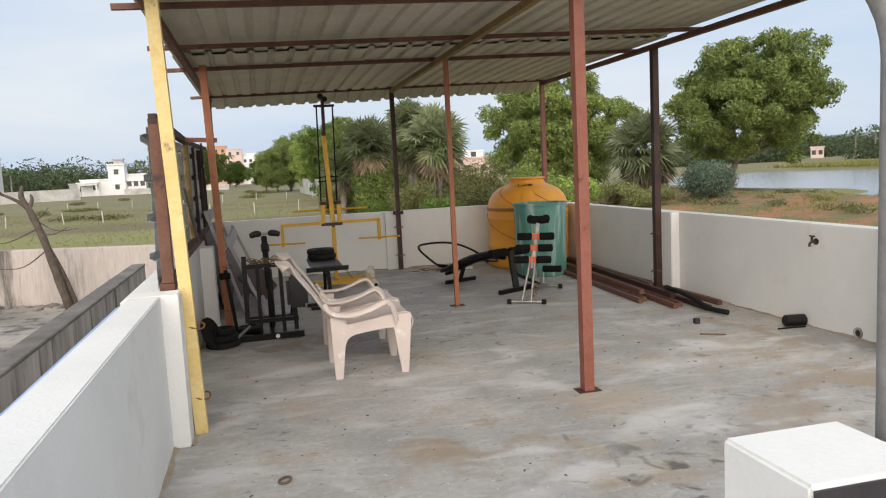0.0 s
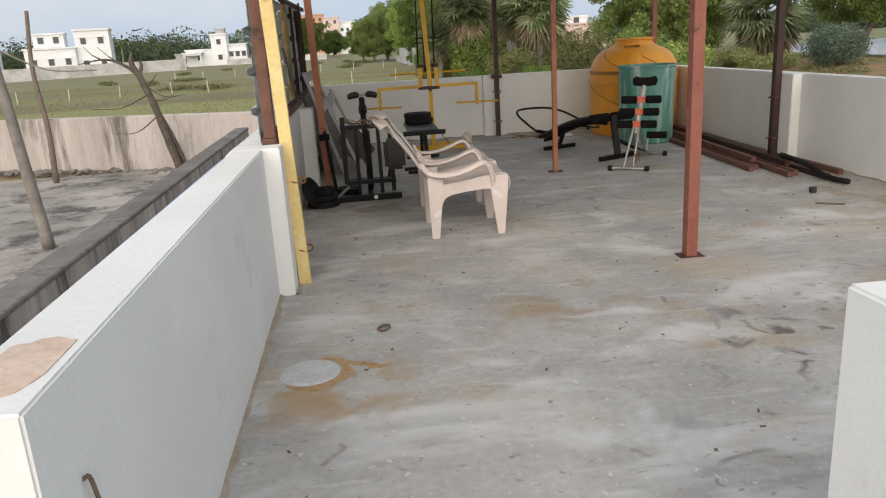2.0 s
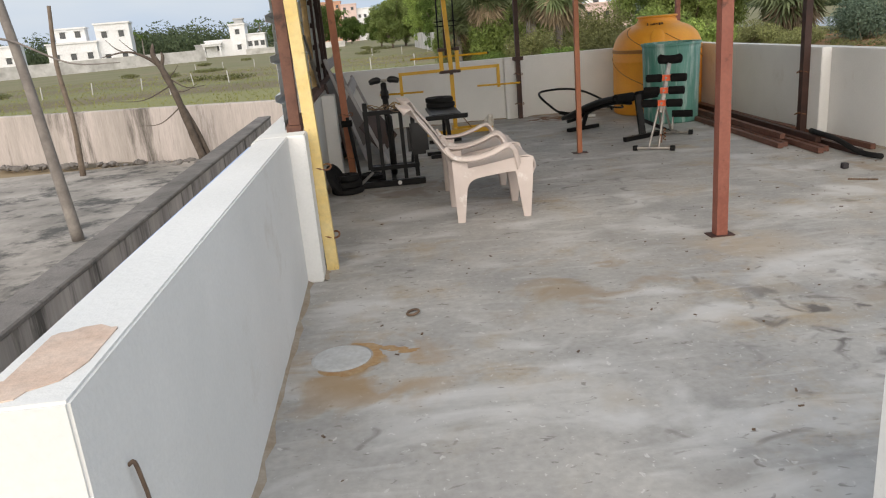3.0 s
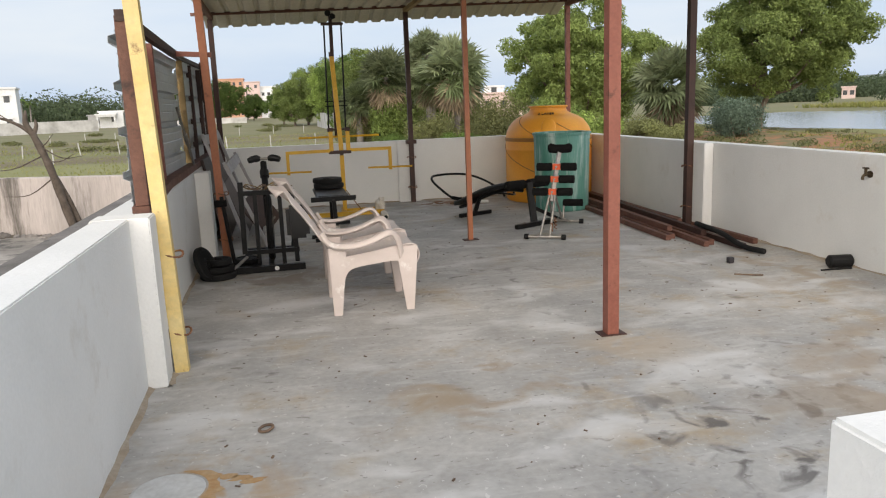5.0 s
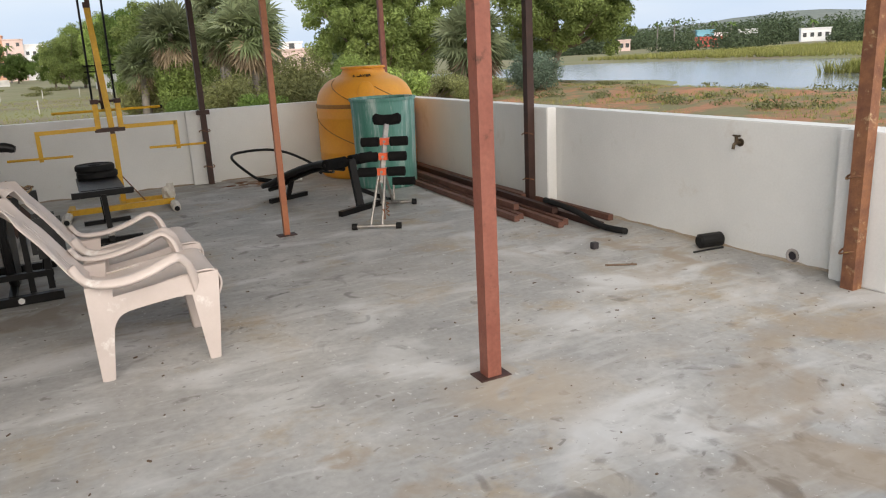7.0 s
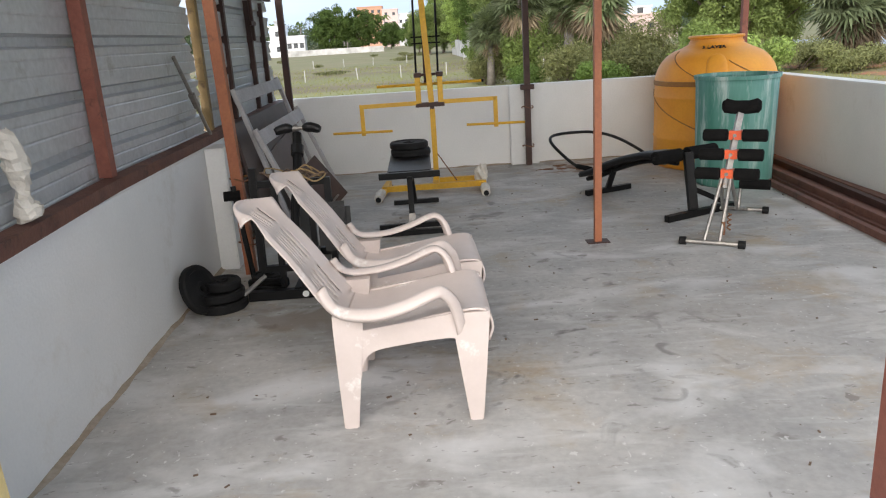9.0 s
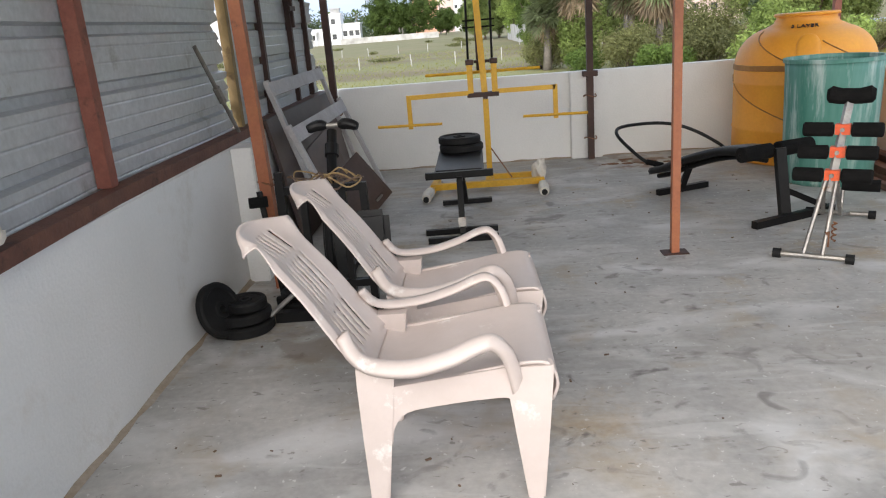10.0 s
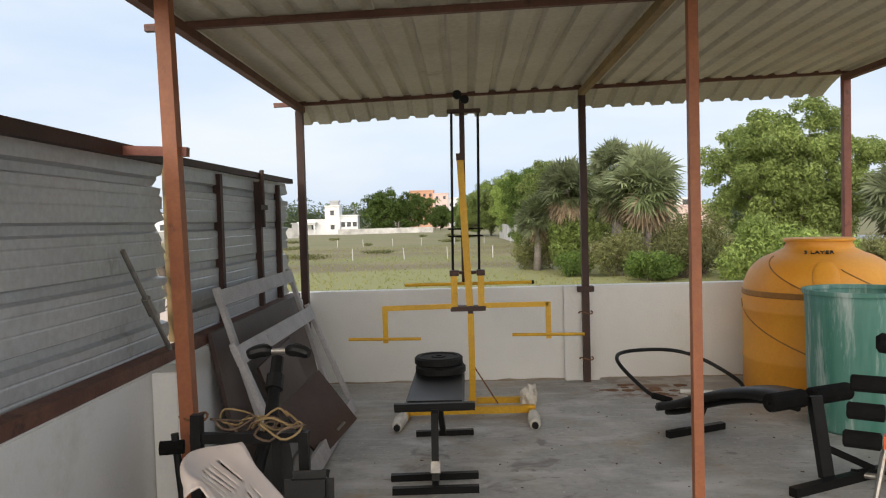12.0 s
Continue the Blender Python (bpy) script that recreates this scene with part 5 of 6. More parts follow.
# ---- lake, bank and far shore ----
WATER = bpy.data.materials.new("lake_water")
WATER.use_nodes = True
wb = WATER.node_tree.nodes["Principled BSDF"]
wb.inputs["Base Color"].default_value = (0.16, 0.17, 0.17, 1)
wb.inputs["Roughness"].default_value = 0.12
wb.inputs["IOR"].default_value = 1.33
tn = WATER.node_tree.nodes.new("ShaderNodeTexNoise")
tn.inputs["Scale"].default_value = 1.2
tb = WATER.node_tree.nodes.new("ShaderNodeBump")
tb.inputs["Strength"].default_value, tb.inputs["Distance"].default_value = 0.25, 0.05
tc = WATER.node_tree.nodes.new("ShaderNodeTexCoord")
WATER.node_tree.links.new(tc.outputs["Object"], tn.inputs["Vector"])
WATER.node_tree.links.new(tn.outputs["Fac"], tb.inputs["Height"])
WATER.node_tree.links.new(tb.outputs["Normal"], wb.inputs["Normal"])
lr = random.Random(2)
shore = []
for i in range(60):
    a = 2 * math.pi * i / 60
    ca, sa = math.cos(a), math.sin(a)
    shore.append((59 + 27 * abs(ca) ** 0.5 * (1 if ca > 0 else -1) + lr.uniform(-0.8, 0.8), 8 + 92 * abs(sa) ** 0.6 * (1 if sa > 0 else -1) + lr.uniform(-0.8, 0.8)))
tagged(to_object("lake", prism(shore, GROUND - 0.50, GROUND - 0.30), WATER), "calm pale lake beyond the earth bank", "lake", kind="structure")

EARTH = material("red_earth_bank", (0.38, 0.155, 0.075), 0.95, second=(0.24, 0.13, 0.07), scale=0.5, fine=3, bump=0.6, spots=(0.15, 0.135, 0.06), spot_scale=0.6, spot_at=0.42)
verts, faces = [], []
ys = [-60 + i * 1.0 for i in range(150)]
prof = ((21.5, -0.12), (24.0, 0.02), (25.5, 0.12), (27.0, 0.24), (29.0, 0.30), (31.0, 0.24), (33.0, 0.0), (34.5, -0.25))
for y in ys:
    for x, z in prof:
        verts.append((x + 0.7 * noise.noise(Vector((x * 0.3, y * 0.25, 3))), y, GROUND + z + 0.14 * noise.noise(Vector((x * 0.5, y * 0.5, 7))) * (1 if z > 0 else 0.2)))
m = len(prof)
for i in range(len(ys) - 1):
    for j in range(m - 1):
        faces.append((i * m + j, i * m + j + 1, (i + 1) * m + j + 1, (i + 1) * m + j))
tagged(from_arrays("earth_bank", verts, faces, EARTH, smooth=True), "reddish earth bank along the lake", "bank", kind="structure")

# ---- foliage ----
def leaf_mat(name, color, second, fine=3.0):
    """Leaves that let some light through."""
    m = material(name, color, 0.6, second=second, scale=0.35, fine=fine, bump=0.0, vary=0.34, spec=0.25)
    n, l = m.node_tree.nodes, m.node_tree.links
    b, out = n["Principled BSDF"], n["Material Output"]
    tr, mx = n.new("ShaderNodeBsdfTranslucent"), n.new("ShaderNodeMixShader")
    l.new(b.inputs["Base Color"].links[0].from_socket, tr.inputs["Color"])
    mx.inputs["Fac"].default_value = 0.35
    l.new(b.outputs["BSDF"], mx.inputs[1])
    l.new(tr.outputs["BSDF"], mx.inputs[2])
    l.new(mx.outputs["Shader"], out.inputs["Surface"])
    return m


LEAF_A = leaf_mat("leaf_green", (0.235, 0.295, 0.095), (0.135, 0.18, 0.055))
LEAF_B = leaf_mat("leaf_dark_green", (0.125, 0.19, 0.045), (0.075, 0.12, 0.03))
LEAF_BRIGHT = leaf_mat("leaf_bright_green", (0.26, 0.34, 0.095), (0.16, 0.22, 0.06))
# greyer green: distance haze is mixed into the colour of the far leaves
LEAF_HAZED = leaf_mat("hazed_far_leaf", (0.10, 0.135, 0.07), (0.07, 0.095, 0.05))
LEAF_GREY = leaf_mat("leaf_grey_green", (0.13, 0.18, 0.13), (0.09, 0.13, 0.09))
LEAF_SCRUB = leaf_mat("leaf_scrub", (0.24, 0.25, 0.10), (0.17, 0.18, 0.08))
PALM = leaf_mat("palm_leaf", (0.17, 0.215, 0.10), (0.27, 0.30, 0.18))
PALM_DEAD = leaf_mat("dead_palm_leaf", (0.30, 0.235, 0.16), (0.21, 0.16, 0.11))
BARK = material("bark", (0.13, 0.095, 0.07), 0.9, second=(0.20, 0.16, 0.125), scale=3, fine=12, bump=0.6)
GREY_BARK = material("grey_bark", (0.26, 0.235, 0.21), 0.9, second=(0.15, 0.13, 0.12), scale=3, fine=14, bump=0.5)
DARK_BARK = material("dark_bark", (0.062, 0.046, 0.036), 0.95, second=(0.12, 0.095, 0.075), scale=6, fine=25, bump=0.9)
REED = leaf_mat("reed_grass", (0.28, 0.26, 0.09), (0.20, 0.22, 0.06))


def leaf_cloud(blobs, count, size, seed, drop=0.0):
    """Bent leaf quads on and inside a set of ellipsoids (x, y, z, rx, ry, rz)."""
    r = np.random.default_rng(seed)
    b = np.array(blobs, dtype=float)
    weight = (b[:, 3] * b[:, 4] + b[:, 4] * b[:, 5] + b[:, 3] * b[:, 5])
    pick = r.choice(len(b), size=count, p=weight / weight.sum())
    d = r.normal(size=(count, 3))
    d /= np.linalg.norm(d, axis=1, keepdims=True)
    rad = 0.22 + 0.95 * r.random(count) ** 0.6
    c = b[pick, :3] + d * b[pick, 3:] * rad[:, None]
    n = 0.9 * d + 0.75 * r.normal(size=(count, 3)) + np.array((0, 0, 0.45))
    n /= np.linalg.norm(n, axis=1, keepdims=True)
    t = np.cross(n, r.normal(size=(count, 3)))
    t /= np.linalg.norm(t, axis=1, keepdims=True)
    s = np.cross(n, t)
    L = (size * (0.6 + 0.8 * r.random(count)))[:, None]
    W = L * 0.42
    mid = c + n * L * 0.14
    v = np.stack([c - t * L, mid + s * W, c + t * L - np.array((0, 0, drop)) * L, mid - s * W], 1).reshape(-1, 3)
    f = np.arange(count * 4).reshape(-1, 4)
    return v, f


def np_object(name, v, f, mat, parent=None):
    me = bpy.data.meshes.new(name)
    me.from_pydata(v.tolist(), [], f.tolist())
    me.materials.append(mat)
    ob = new(name, me)
    if parent:
        ob.parent = parent
    return ob


def tree(x, y, height, spread, trunk_h, seed, mat, count, size, label, group="", lean=0.0, name="tree", clumps=150, clump=(0.045, 0.085)):
    """A trunk, limbs and a lobed crown of many small leaf clumps with gaps between them."""
    r = random.Random(seed)
    t = thing(name, pose(x, y, GROUND - 0.1), label, "tree", group)
    top = Vector((lean * 0.45, -lean * 0.2, trunk_h))
    base_r = 0.022 * height + 0.05
    part("trunk", tube(smooth_line([(0, 0, 0), (lean * 0.12, 0.05, trunk_h * 0.5), top], 5), [base_r * (1 - 0.045 * i) for i in range(11)], 9), BARK, t, smooth=True)
    low = trunk_h * 0.8
    mid = Vector((lean, -lean * 0.5, low + (height - low) * 0.47))
    half = Vector((spread * 0.5, spread * 0.5, (height - low) * 0.53))
    blobs = []
    for i in range(clumps):
        zz = 1 - 1.9 * (i + 0.5) / clumps
        a = i * 2.399963 + r.uniform(-0.25, 0.25)
        h = math.sqrt(max(0.0, 1 - zz * zz))
        d = Vector((h * math.cos(a), h * math.sin(a), zz))
        lobe = 0.90 + 0.42 * noise.noise(d * 2.3 + Vector((seed * 1.7, 0, 0))) + 0.25 * noise.noise(d * 5 + Vector((0, seed, 0)))
        q = lobe * (r.uniform(0.80, 1.0) if i % 4 else r.uniform(0.35, 0.75))
        br = spread * r.uniform(*clump)
        p = mid + Vector((d.x * half.x, d.y * half.y, d.z * half.z)) * q
        blobs.append((p.x, p.y, p.z, br * r.uniform(0.9, 1.25), br * r.uniform(0.9, 1.25), br * r.uniform(0.7, 1.0)))
    for bl in blobs[5::11]:
        end = Vector(bl[:3])
        knee = top.lerp(end, 0.5) + Vector((0, 0, -0.04 * height))
        part("limb", tube(smooth_line([top * 0.94, knee, end], 3), [base_r * 0.5 * (1 - 0.13 * i) for i in range(7)], 6), BARK, t)
    v, f = leaf_cloud(blobs, count, size, seed, 0.3)
    np_object("crown", v, f, mat, t)
    return t


def shrub(x, y, w, h, seed, mat, count, size, label, group="", name="shrub"):
    r = random.Random(seed)
    t = thing(name, pose(x, y, GROUND - 0.1), label, "shrub", group)
    blobs = [(r.uniform(-0.35, 0.35) * w, r.uniform(-0.3, 0.3) * w, h * r.uniform(0.2, 0.72), w * r.uniform(0.14, 0.26), w * r.uniform(0.14, 0.26), h * r.uniform(0.18, 0.3)) for _ in range(14)]
    for i in range(4):
        b = blobs[i]
        part("stem", tube([(b[0] * 0.2, b[1] * 0.2, 0), (b[0], b[1], b[2])], [0.05, 0.02], 6), BARK, t)
    v, f = leaf_cloud(blobs, count, size, seed, 0.1)
    np_object("foliage", v, f, mat, t)
    return t


def fan_palm(x, y, hub_h, radius, seed, label, trunk_r=0.2, fans=130, blades=15, skirt=60, low=-50):
    """A palm whose crown is a dense ball of stiff fans over a skirt of dead ones."""
    r = random.Random(seed)
    t = thing("fan_palm", pose(x, y, GROUND - 0.1), label, "palm tree", "fan palms")
    part("trunk", tube([(0, 0, 0), (0.05, 0, hub_h * 0.5), (0, 0, hub_h)], [trunk_r * 1.25, trunk_r, trunk_r * 0.9], 10), GREY_BARK, t, smooth=True)
    for name, n, mat in (("crown", fans, PALM), ("dead_fronds", skirt, PALM_DEAD)):
        verts, faces = [], []
        for i in range(n):
            az = i * 2.399963 + r.uniform(-0.3, 0.3)
            el = radians(r.uniform(low, 88)) if name == "crown" else radians(r.uniform(-86, -48))
            reach = radius * r.uniform(0.30, 0.62)
            d = Vector((math.cos(az) * math.cos(el), math.sin(az) * math.cos(el), math.sin(el)))
            hub = Vector((0, 0, hub_h)) + d * reach
            side = d.cross(Vector((0, 0, 1))).normalized()
            up = side.cross(d).normalized()
            twist = r.uniform(-0.9, 0.9)
            s2 = (side * math.cos(twist) + up * math.sin(twist)).normalized()
            u2 = (up * math.cos(twist) - side * math.sin(twist)).normalized()
            k = len(verts)
            verts += [Vector((0, 0, hub_h)) + side * 0.02, Vector((0, 0, hub_h)) - side * 0.02, hub - side * 0.02, hub + side * 0.02]
            faces.append((k, k + 1, k + 2, k + 3))
            length = radius * r.uniform(0.42, 0.56)
            for b in range(blades):
                an = radians(-112 + 224 * b / (blades - 1))
                bd = d * math.cos(an) + s2 * math.sin(an)
                pl = length * (0.74 + 0.26 * math.cos(an * 0.8)) * r.uniform(0.85, 1.10)
                fold = u2 * (0.12 * pl * abs(math.sin(an)))
                droop = Vector((0, 0, -0.20 * pl * r.uniform(0.2, 1.5)))
                across = (bd.cross(u2)).normalized() * (0.030 * radius)
                k = len(verts)
                m1 = hub + bd * pl * 0.5 + fold * 0.6
                verts += [hub, m1 + across, hub + bd * pl + fold + droop, m1 - across]
                faces.append((k, k + 1, k + 2, k + 3))
        from_arrays(name, verts, faces, mat, t)
    return t


# near trees behind the back wall
fan_palm(10.15, 42.6, 4.5, 2.25, 31, "fan palm with a round crown and dead fronds")
fan_palm(6.45, 45.0, 4.5, 1.95, 32, "fan palm overgrown with green creeper")
fan_palm(10.4, 52.0, 6.2, 1.9, 33, "taller fan palm behind the others", skirt=20)
fan_palm(25.5, 46.0, 3.5, 2.9, 34, "short fan palm with a skirt of dead leaves", skirt=80, low=-62)
fan_palm(9.1, 44.5, 4.0, 1.6, 35, "fan palm close beside a larger one", skirt=20)
fan_palm(4.9, 46.5, 3.0, 1.5, 36, "low fan palm beside scrub behind the wall", skirt=10)
shrub(6.6, 44.4, 2.2, 3.5, 41, LEAF_BRIGHT, 6000, 0.10, "green creeper climbing a palm trunk", name="creeper")
for i, (x, y, w, h, mat) in enumerate(((8.3, 41.6, 3.4, 2.5, LEAF_SCRUB), (4.9, 47.0, 2.6, 2.4, LEAF_SCRUB), (11.0, 39.8, 3.0, 2.1, LEAF_SCRUB), (12.4, 41.0, 3.6, 3.6, LEAF_SCRUB), (12.3, 46.0, 3.0, 4.2, LEAF_SCRUB), (15.2, 46.0, 3.2, 2.0, LEAF_SCRUB), (9.4, 38.5, 2.6, 1.5, LEAF_B), (14.0, 37.6, 3.2, 1.8, LEAF_SCRUB), (18.5, 43.0, 5.0, 2.0, LEAF_SCRUB), (21.5, 44.0, 4.0, 1.8, LEAF_SCRUB), (22.5, 40.0, 3.2, 1.5, LEAF_SCRUB), (6.2, 42.2, 2.4, 1.4, LEAF_B))):
    shrub(x, y, w, h, 50 + i, mat, 7500, 0.07, "scrubby bush of dry olive green leaves", "scrub behind the wall")
shrub(12.6, 33.0, 4.0, 3.3, 71, LEAF_BRIGHT, 15000, 0.085, "bright green creeper mound behind the tank", name="bush")
shrub(14.2, 33.6, 3.0, 2.5, 72, LEAF_BRIGHT, 8000, 0.085, "bright green creeper mound behind the tank", name="bush")
tree(24.2, 58.0, 10.8, 11.8, 0.9, 81, LEAF_A, 90000, 0.13, "green broad tree with a dense crown", clumps=240, clump=(0.04, 0.075))
tree(35.2, 50.4, 11.7, 12.0, 2.8, 82, LEAF_A, 105000, 0.125, "tall broad tree beside the lake", lean=1.4, clumps=300, clump=(0.034, 0.07))
shrub(26.4, 39.9, 3.4, 2.9, 91, LEAF_GREY, 9000, 0.08, "grey-green conical bush beside the bank", name="bush")
for i, (x, y, h, s) in enumerate(((9.6, 84, 8.0, 6.5), (12.5, 92, 9.0, 8), (10.8, 76, 7.2, 6), (9.0, 98, 9.0, 7), (12.0, 112, 10.4, 9), (8.6, 118, 9.4, 8), (17.5, 96, 8.6, 9), (16.5, 84, 7.8, 8), (3.0, 136, 8.0, 8), (5.6, 142, 10.0, 8.5), (8.5, 138, 11, 9), (1.2, 150, 7.0, 7), (12.0, 70, 6.2, 5.5), (21, 92, 8.0, 8))):
    tree(x, y, h * 1.08, s, h * 0.12, 100 + i, (LEAF_A, LEAF_BRIGHT, LEAF_B)[(0, 1, 0, 2)[i % 4]], 22000, 0.13, "green tree in the row behind the white wall", "trees behind the field", clumps=90, clump=(0.06, 0.10))
shrub(6.9, 77, 2.6, 3.0, 120, LEAF_BRIGHT, 4000, 0.11, "bright green bush before the whitewashed wall", name="bush")
shrub(8.6, 62.5, 2.6, 3.0, 121, LEAF_B, 4000, 0.10, "dark green bush at the end of the wall", name="bush")
for i, (x, y, h, s) in enumerate(((-22.5, 216, 11.6, 10), (-14.5, 220, 12.0, 11), (-26.0, 245, 14, 13), (-7.5, 250, 8, 10))):
    tree(x, y, h, s, h * 0.15, 130 + i, LEAF_B, 14000, 0.26, "dark green tree beside the white house", "trees by the houses", clumps=80, clump=(0.07, 0.11))
for i, (x, y, w, h) in enumerate(((34, 22.5, 3.0, 1.7), (30.5, 12, 3.2, 1.7), (35, 20, 2.2, 1.0), (33, 5, 3.0, 1.6))):
    shrub(x, y, w * 0.85, h + 0.3, 140 + i, LEAF_B if i % 2 else LEAF_A, 2600, 0.11, "low dark green bush on the lake bank", "bushes on the bank")

# grass tufts and weeds on the bank and field
def tufts(name, spots, h, mat, seed, label, blades=9):
    r = np.random.default_rng(seed)
    base = np.repeat(np.array(spots, dtype=float), blades, axis=0)
    k = len(base)
    az = r.random(k) * 2 * np.pi
    d = np.stack([np.cos(az), np.sin(az), np.zeros(k)], 1)
    s = np.stack([-np.sin(az), np.cos(az), np.zeros(k)], 1)
    hh = (h * (0.5 + 0.8 * r.random(k)))[:, None]
    root = base + d * hh * 0.25 * r.random((k, 1))
    tip = root + d * hh * 0.55 + np.array((0, 0, 1.0)) * hh
    w = s * hh * 0.07
    v = np.stack([root - w, root + w, tip], 1).reshape(-1, 3)
    f = np.arange(k * 3).reshape(-1, 3)
    return tagged(np_object(name, v, f, mat), label, "grass", kind="stuff")


gr = random.Random(77)
spots = [(gr.uniform(22.5, 34), gr.uniform(-30, 60)) for _ in range(9000)]


def bank_z(x):
    for (a, za), (b, zb) in zip(prof, prof[1:]):
        if a <= x <= b:
            return za + (zb - za) * (x - a) / (b - a)
    return -0.12


tufts("bank_grass", [(x, y, GROUND + bank_z(x) - 0.08) for x, y in spots if noise.noise(Vector((x * 0.25, y * 0.18, 1))) > -0.02], 0.20, REED, 1, "tufts of dry grass on the earth bank")
tufts("field_grass", [(gr.uniform(-40, 24), 24 + 70 * gr.random() ** 1.6, GROUND - 0.12) for _ in range(14000)], 0.12, REED, 2, "rough grass tufts over the field")
tufts("far_reeds", [(gr.uniform(84, 150), gr.uniform(-80, 110), GROUND - 0.1) for _ in range(16000)], 0.7, REED, 3, "pale reeds on the far lake shore")
tufts("lake_reeds", [(58 + gr.gauss(0, 2.5), 38 + gr.gauss(0, 1.2), GROUND - 0.35) for _ in range(500)], 0.9, REED, 4, "clump of reeds standing in the lake")
weeds = leaf_cloud([(gr.uniform(24, 33.5), gr.uniform(-25, 55), GROUND + 0.16, 0.5, 0.6, 0.22) for _ in range(300)], 34000, 0.075, 5)
tagged(np_object("bank_weeds", weeds[0], weeds[1], LEAF_SCRUB), "leafy weeds scattered over the bank", "weeds", kind="stuff")

fb = random.Random(66)
patch = leaf_cloud([(fb.uniform(-34, 4), fb.uniform(58, 150), GROUND + 0.1, fb.uniform(0.5, 2.0), fb.uniform(0.4, 1.2), fb.uniform(0.12, 0.35)) for _ in range(16)], 6000, 0.11, 9)
tagged(np_object("field_scrub", patch[0], patch[1], LEAF_SCRUB), "low brownish scrub scattered over the field", "scrub", kind="stuff")

# far woods round the horizon
fr = random.Random(55)
blobs = []
for i in range(420):
    a = radians(fr.uniform(-75, 165))
    dist = fr.uniform(330, 520)
    x, y = dist * math.cos(a), dist * math.sin(a)
    h = fr.uniform(3.5, 6.5) if a < radians(85) else fr.uniform(5.0, 9.0)
    blobs.append((x, y, GROUND + h * 0.6, fr.uniform(8, 15), fr.uniform(8, 15), h))
v, f = leaf_cloud(blobs, 300000, 0.8, 6)
tagged(np_object("far_woods", v, f, LEAF_HAZED), "far dark line of trees on the horizon", "woods", kind="stuff")
blobs = []
for i in range(120):
    a = radians(fr.uniform(-30, 62))
    dist = fr.uniform(190, 330)
    h = fr.uniform(1.6, 3.8)
    blobs.append((dist * math.cos(a), dist * math.sin(a), GROUND + h * 0.5, fr.uniform(3, 7), fr.uniform(3, 7), h))
v, f = leaf_cloud(blobs, 110000, 0.42, 8)
tagged(np_object("shore_scrub", v, f, LEAF_HAZED), "green scrub beyond the far lake shore", "scrub", kind="stuff")
# thin tall palms far off
for i in range(26):
    a = radians(fr.uniform(92, 128)) if i < 14 else radians(fr.uniform(8, 50))
    dist = fr.uniform(260, 330)
    x, y = dist * math.cos(a), dist * math.sin(a)
    h = fr.uniform(7, 10.5) if i < 14 else fr.uniform(6, 9)
    p = thing("coconut_palm", pose(x, y, GROUND), "slender far coconut palm on the horizon", "palm tree", "far palms")
    part("trunk", tube([(0, 0, 0), (0.3, 0, h)], [0.3, 0.18], 6), GREY_BARK, p)
    vv, ff = [], []
    for j in range(16):
        an = j * 2.399963
        dv = Vector((math.cos(an), math.sin(an), 0))
        sv = Vector((-math.sin(an), math.cos(an), 0)) * 0.35
        c0 = Vector((0.3, 0, h))
        rise = fr.uniform(-0.2, 0.9)
        pts = [c0, c0 + dv * 1.3 + Vector((0, 0, rise)), c0 + dv * 2.6 + Vector((0, 0, rise - 1.1))]
        k = len(vv)
        vv += [pts[0], pts[1] + sv, pts[2], pts[1] - sv]
        ff.append((k, k + 1, k + 2, k + 3))
    from_arrays("crown", vv, ff, LEAF_B, p)

# the hill's grey-green holds the haze of distance as plain colour
HILL = material("hazed_far_hill", (0.13, 0.155, 0.135), 1.0, second=(0.17, 0.185, 0.16), scale=0.01, fine=0.08, bump=0.0)
vv, ff = [], []
na, nr = 80, 6
for j in range(nr):
    for i in range(na):
        s = i / (na - 1)
        a = radians(19 + 44 * s)
        h = 56 * (math.exp(-((s - 0.42) / 0.17) ** 2) + 0.50 * math.exp(-((s - 0.68) / 0.14) ** 2) + 0.5 * math.exp(-((s - 0.18) / 0.12) ** 2)) * (1 + 0.07 * noise.noise(Vector((s * 22, 0, 0))))
        h *= max(0.0, 1 - abs(2 * s - 1) ** 6)
        prof_h = math.sin(math.pi * j / (nr - 1))
        d = 1750 + 130 * j
        vv.append((d * math.cos(a), d * math.sin(a), GROUND - 1 + h * prof_h))
for j in range(nr - 1):
    for i in range(na - 1):
        ff.append((j * na + i, j * na + i + 1, (j + 1) * na + i + 1, (j + 1) * na + i))
tagged(from_arrays("far_hill", vv, ff, HILL, smooth=True), "low wooded hill in the distance with haze in its colour", "hill", kind="structure")

# ---- bare trees in the yard ----
bt = thing("bare_tree", pose(-4.45, 18.5, GROUND), "leaning bare tree with a broken forked top", "tree")
part("trunk", tube(smooth_line([(0, 0, 0), (-0.22, 0, 0.9), (-0.42, 0, 1.75), (-0.66, 0, 2.45)], 5), [0.098 - 0.0016 * i + 0.007 * math.sin(i * 2.1) for i in range(16)], 9), DARK_BARK, bt, smooth=True)
part("limb", tube(smooth_line([(-0.63, 0, 2.38), (-0.9, -0.05, 2.62), (-1.3, -0.1, 2.78), (-1.9, -0.1, 2.70)], 5), [0.048 - 0.0026 * i for i in range(16)], 8), DARK_BARK, bt, smooth=True)
part("limb", tube(smooth_line([(-0.65, 0, 2.40), (-0.76, 0, 2.66), (-0.74, 0.05, 2.92)], 4), [0.066, 0.07, 0.066, 0.062, 0.066, 0.058, 0.05, 0.036, 0.014], 8), DARK_BARK, bt, smooth=True)
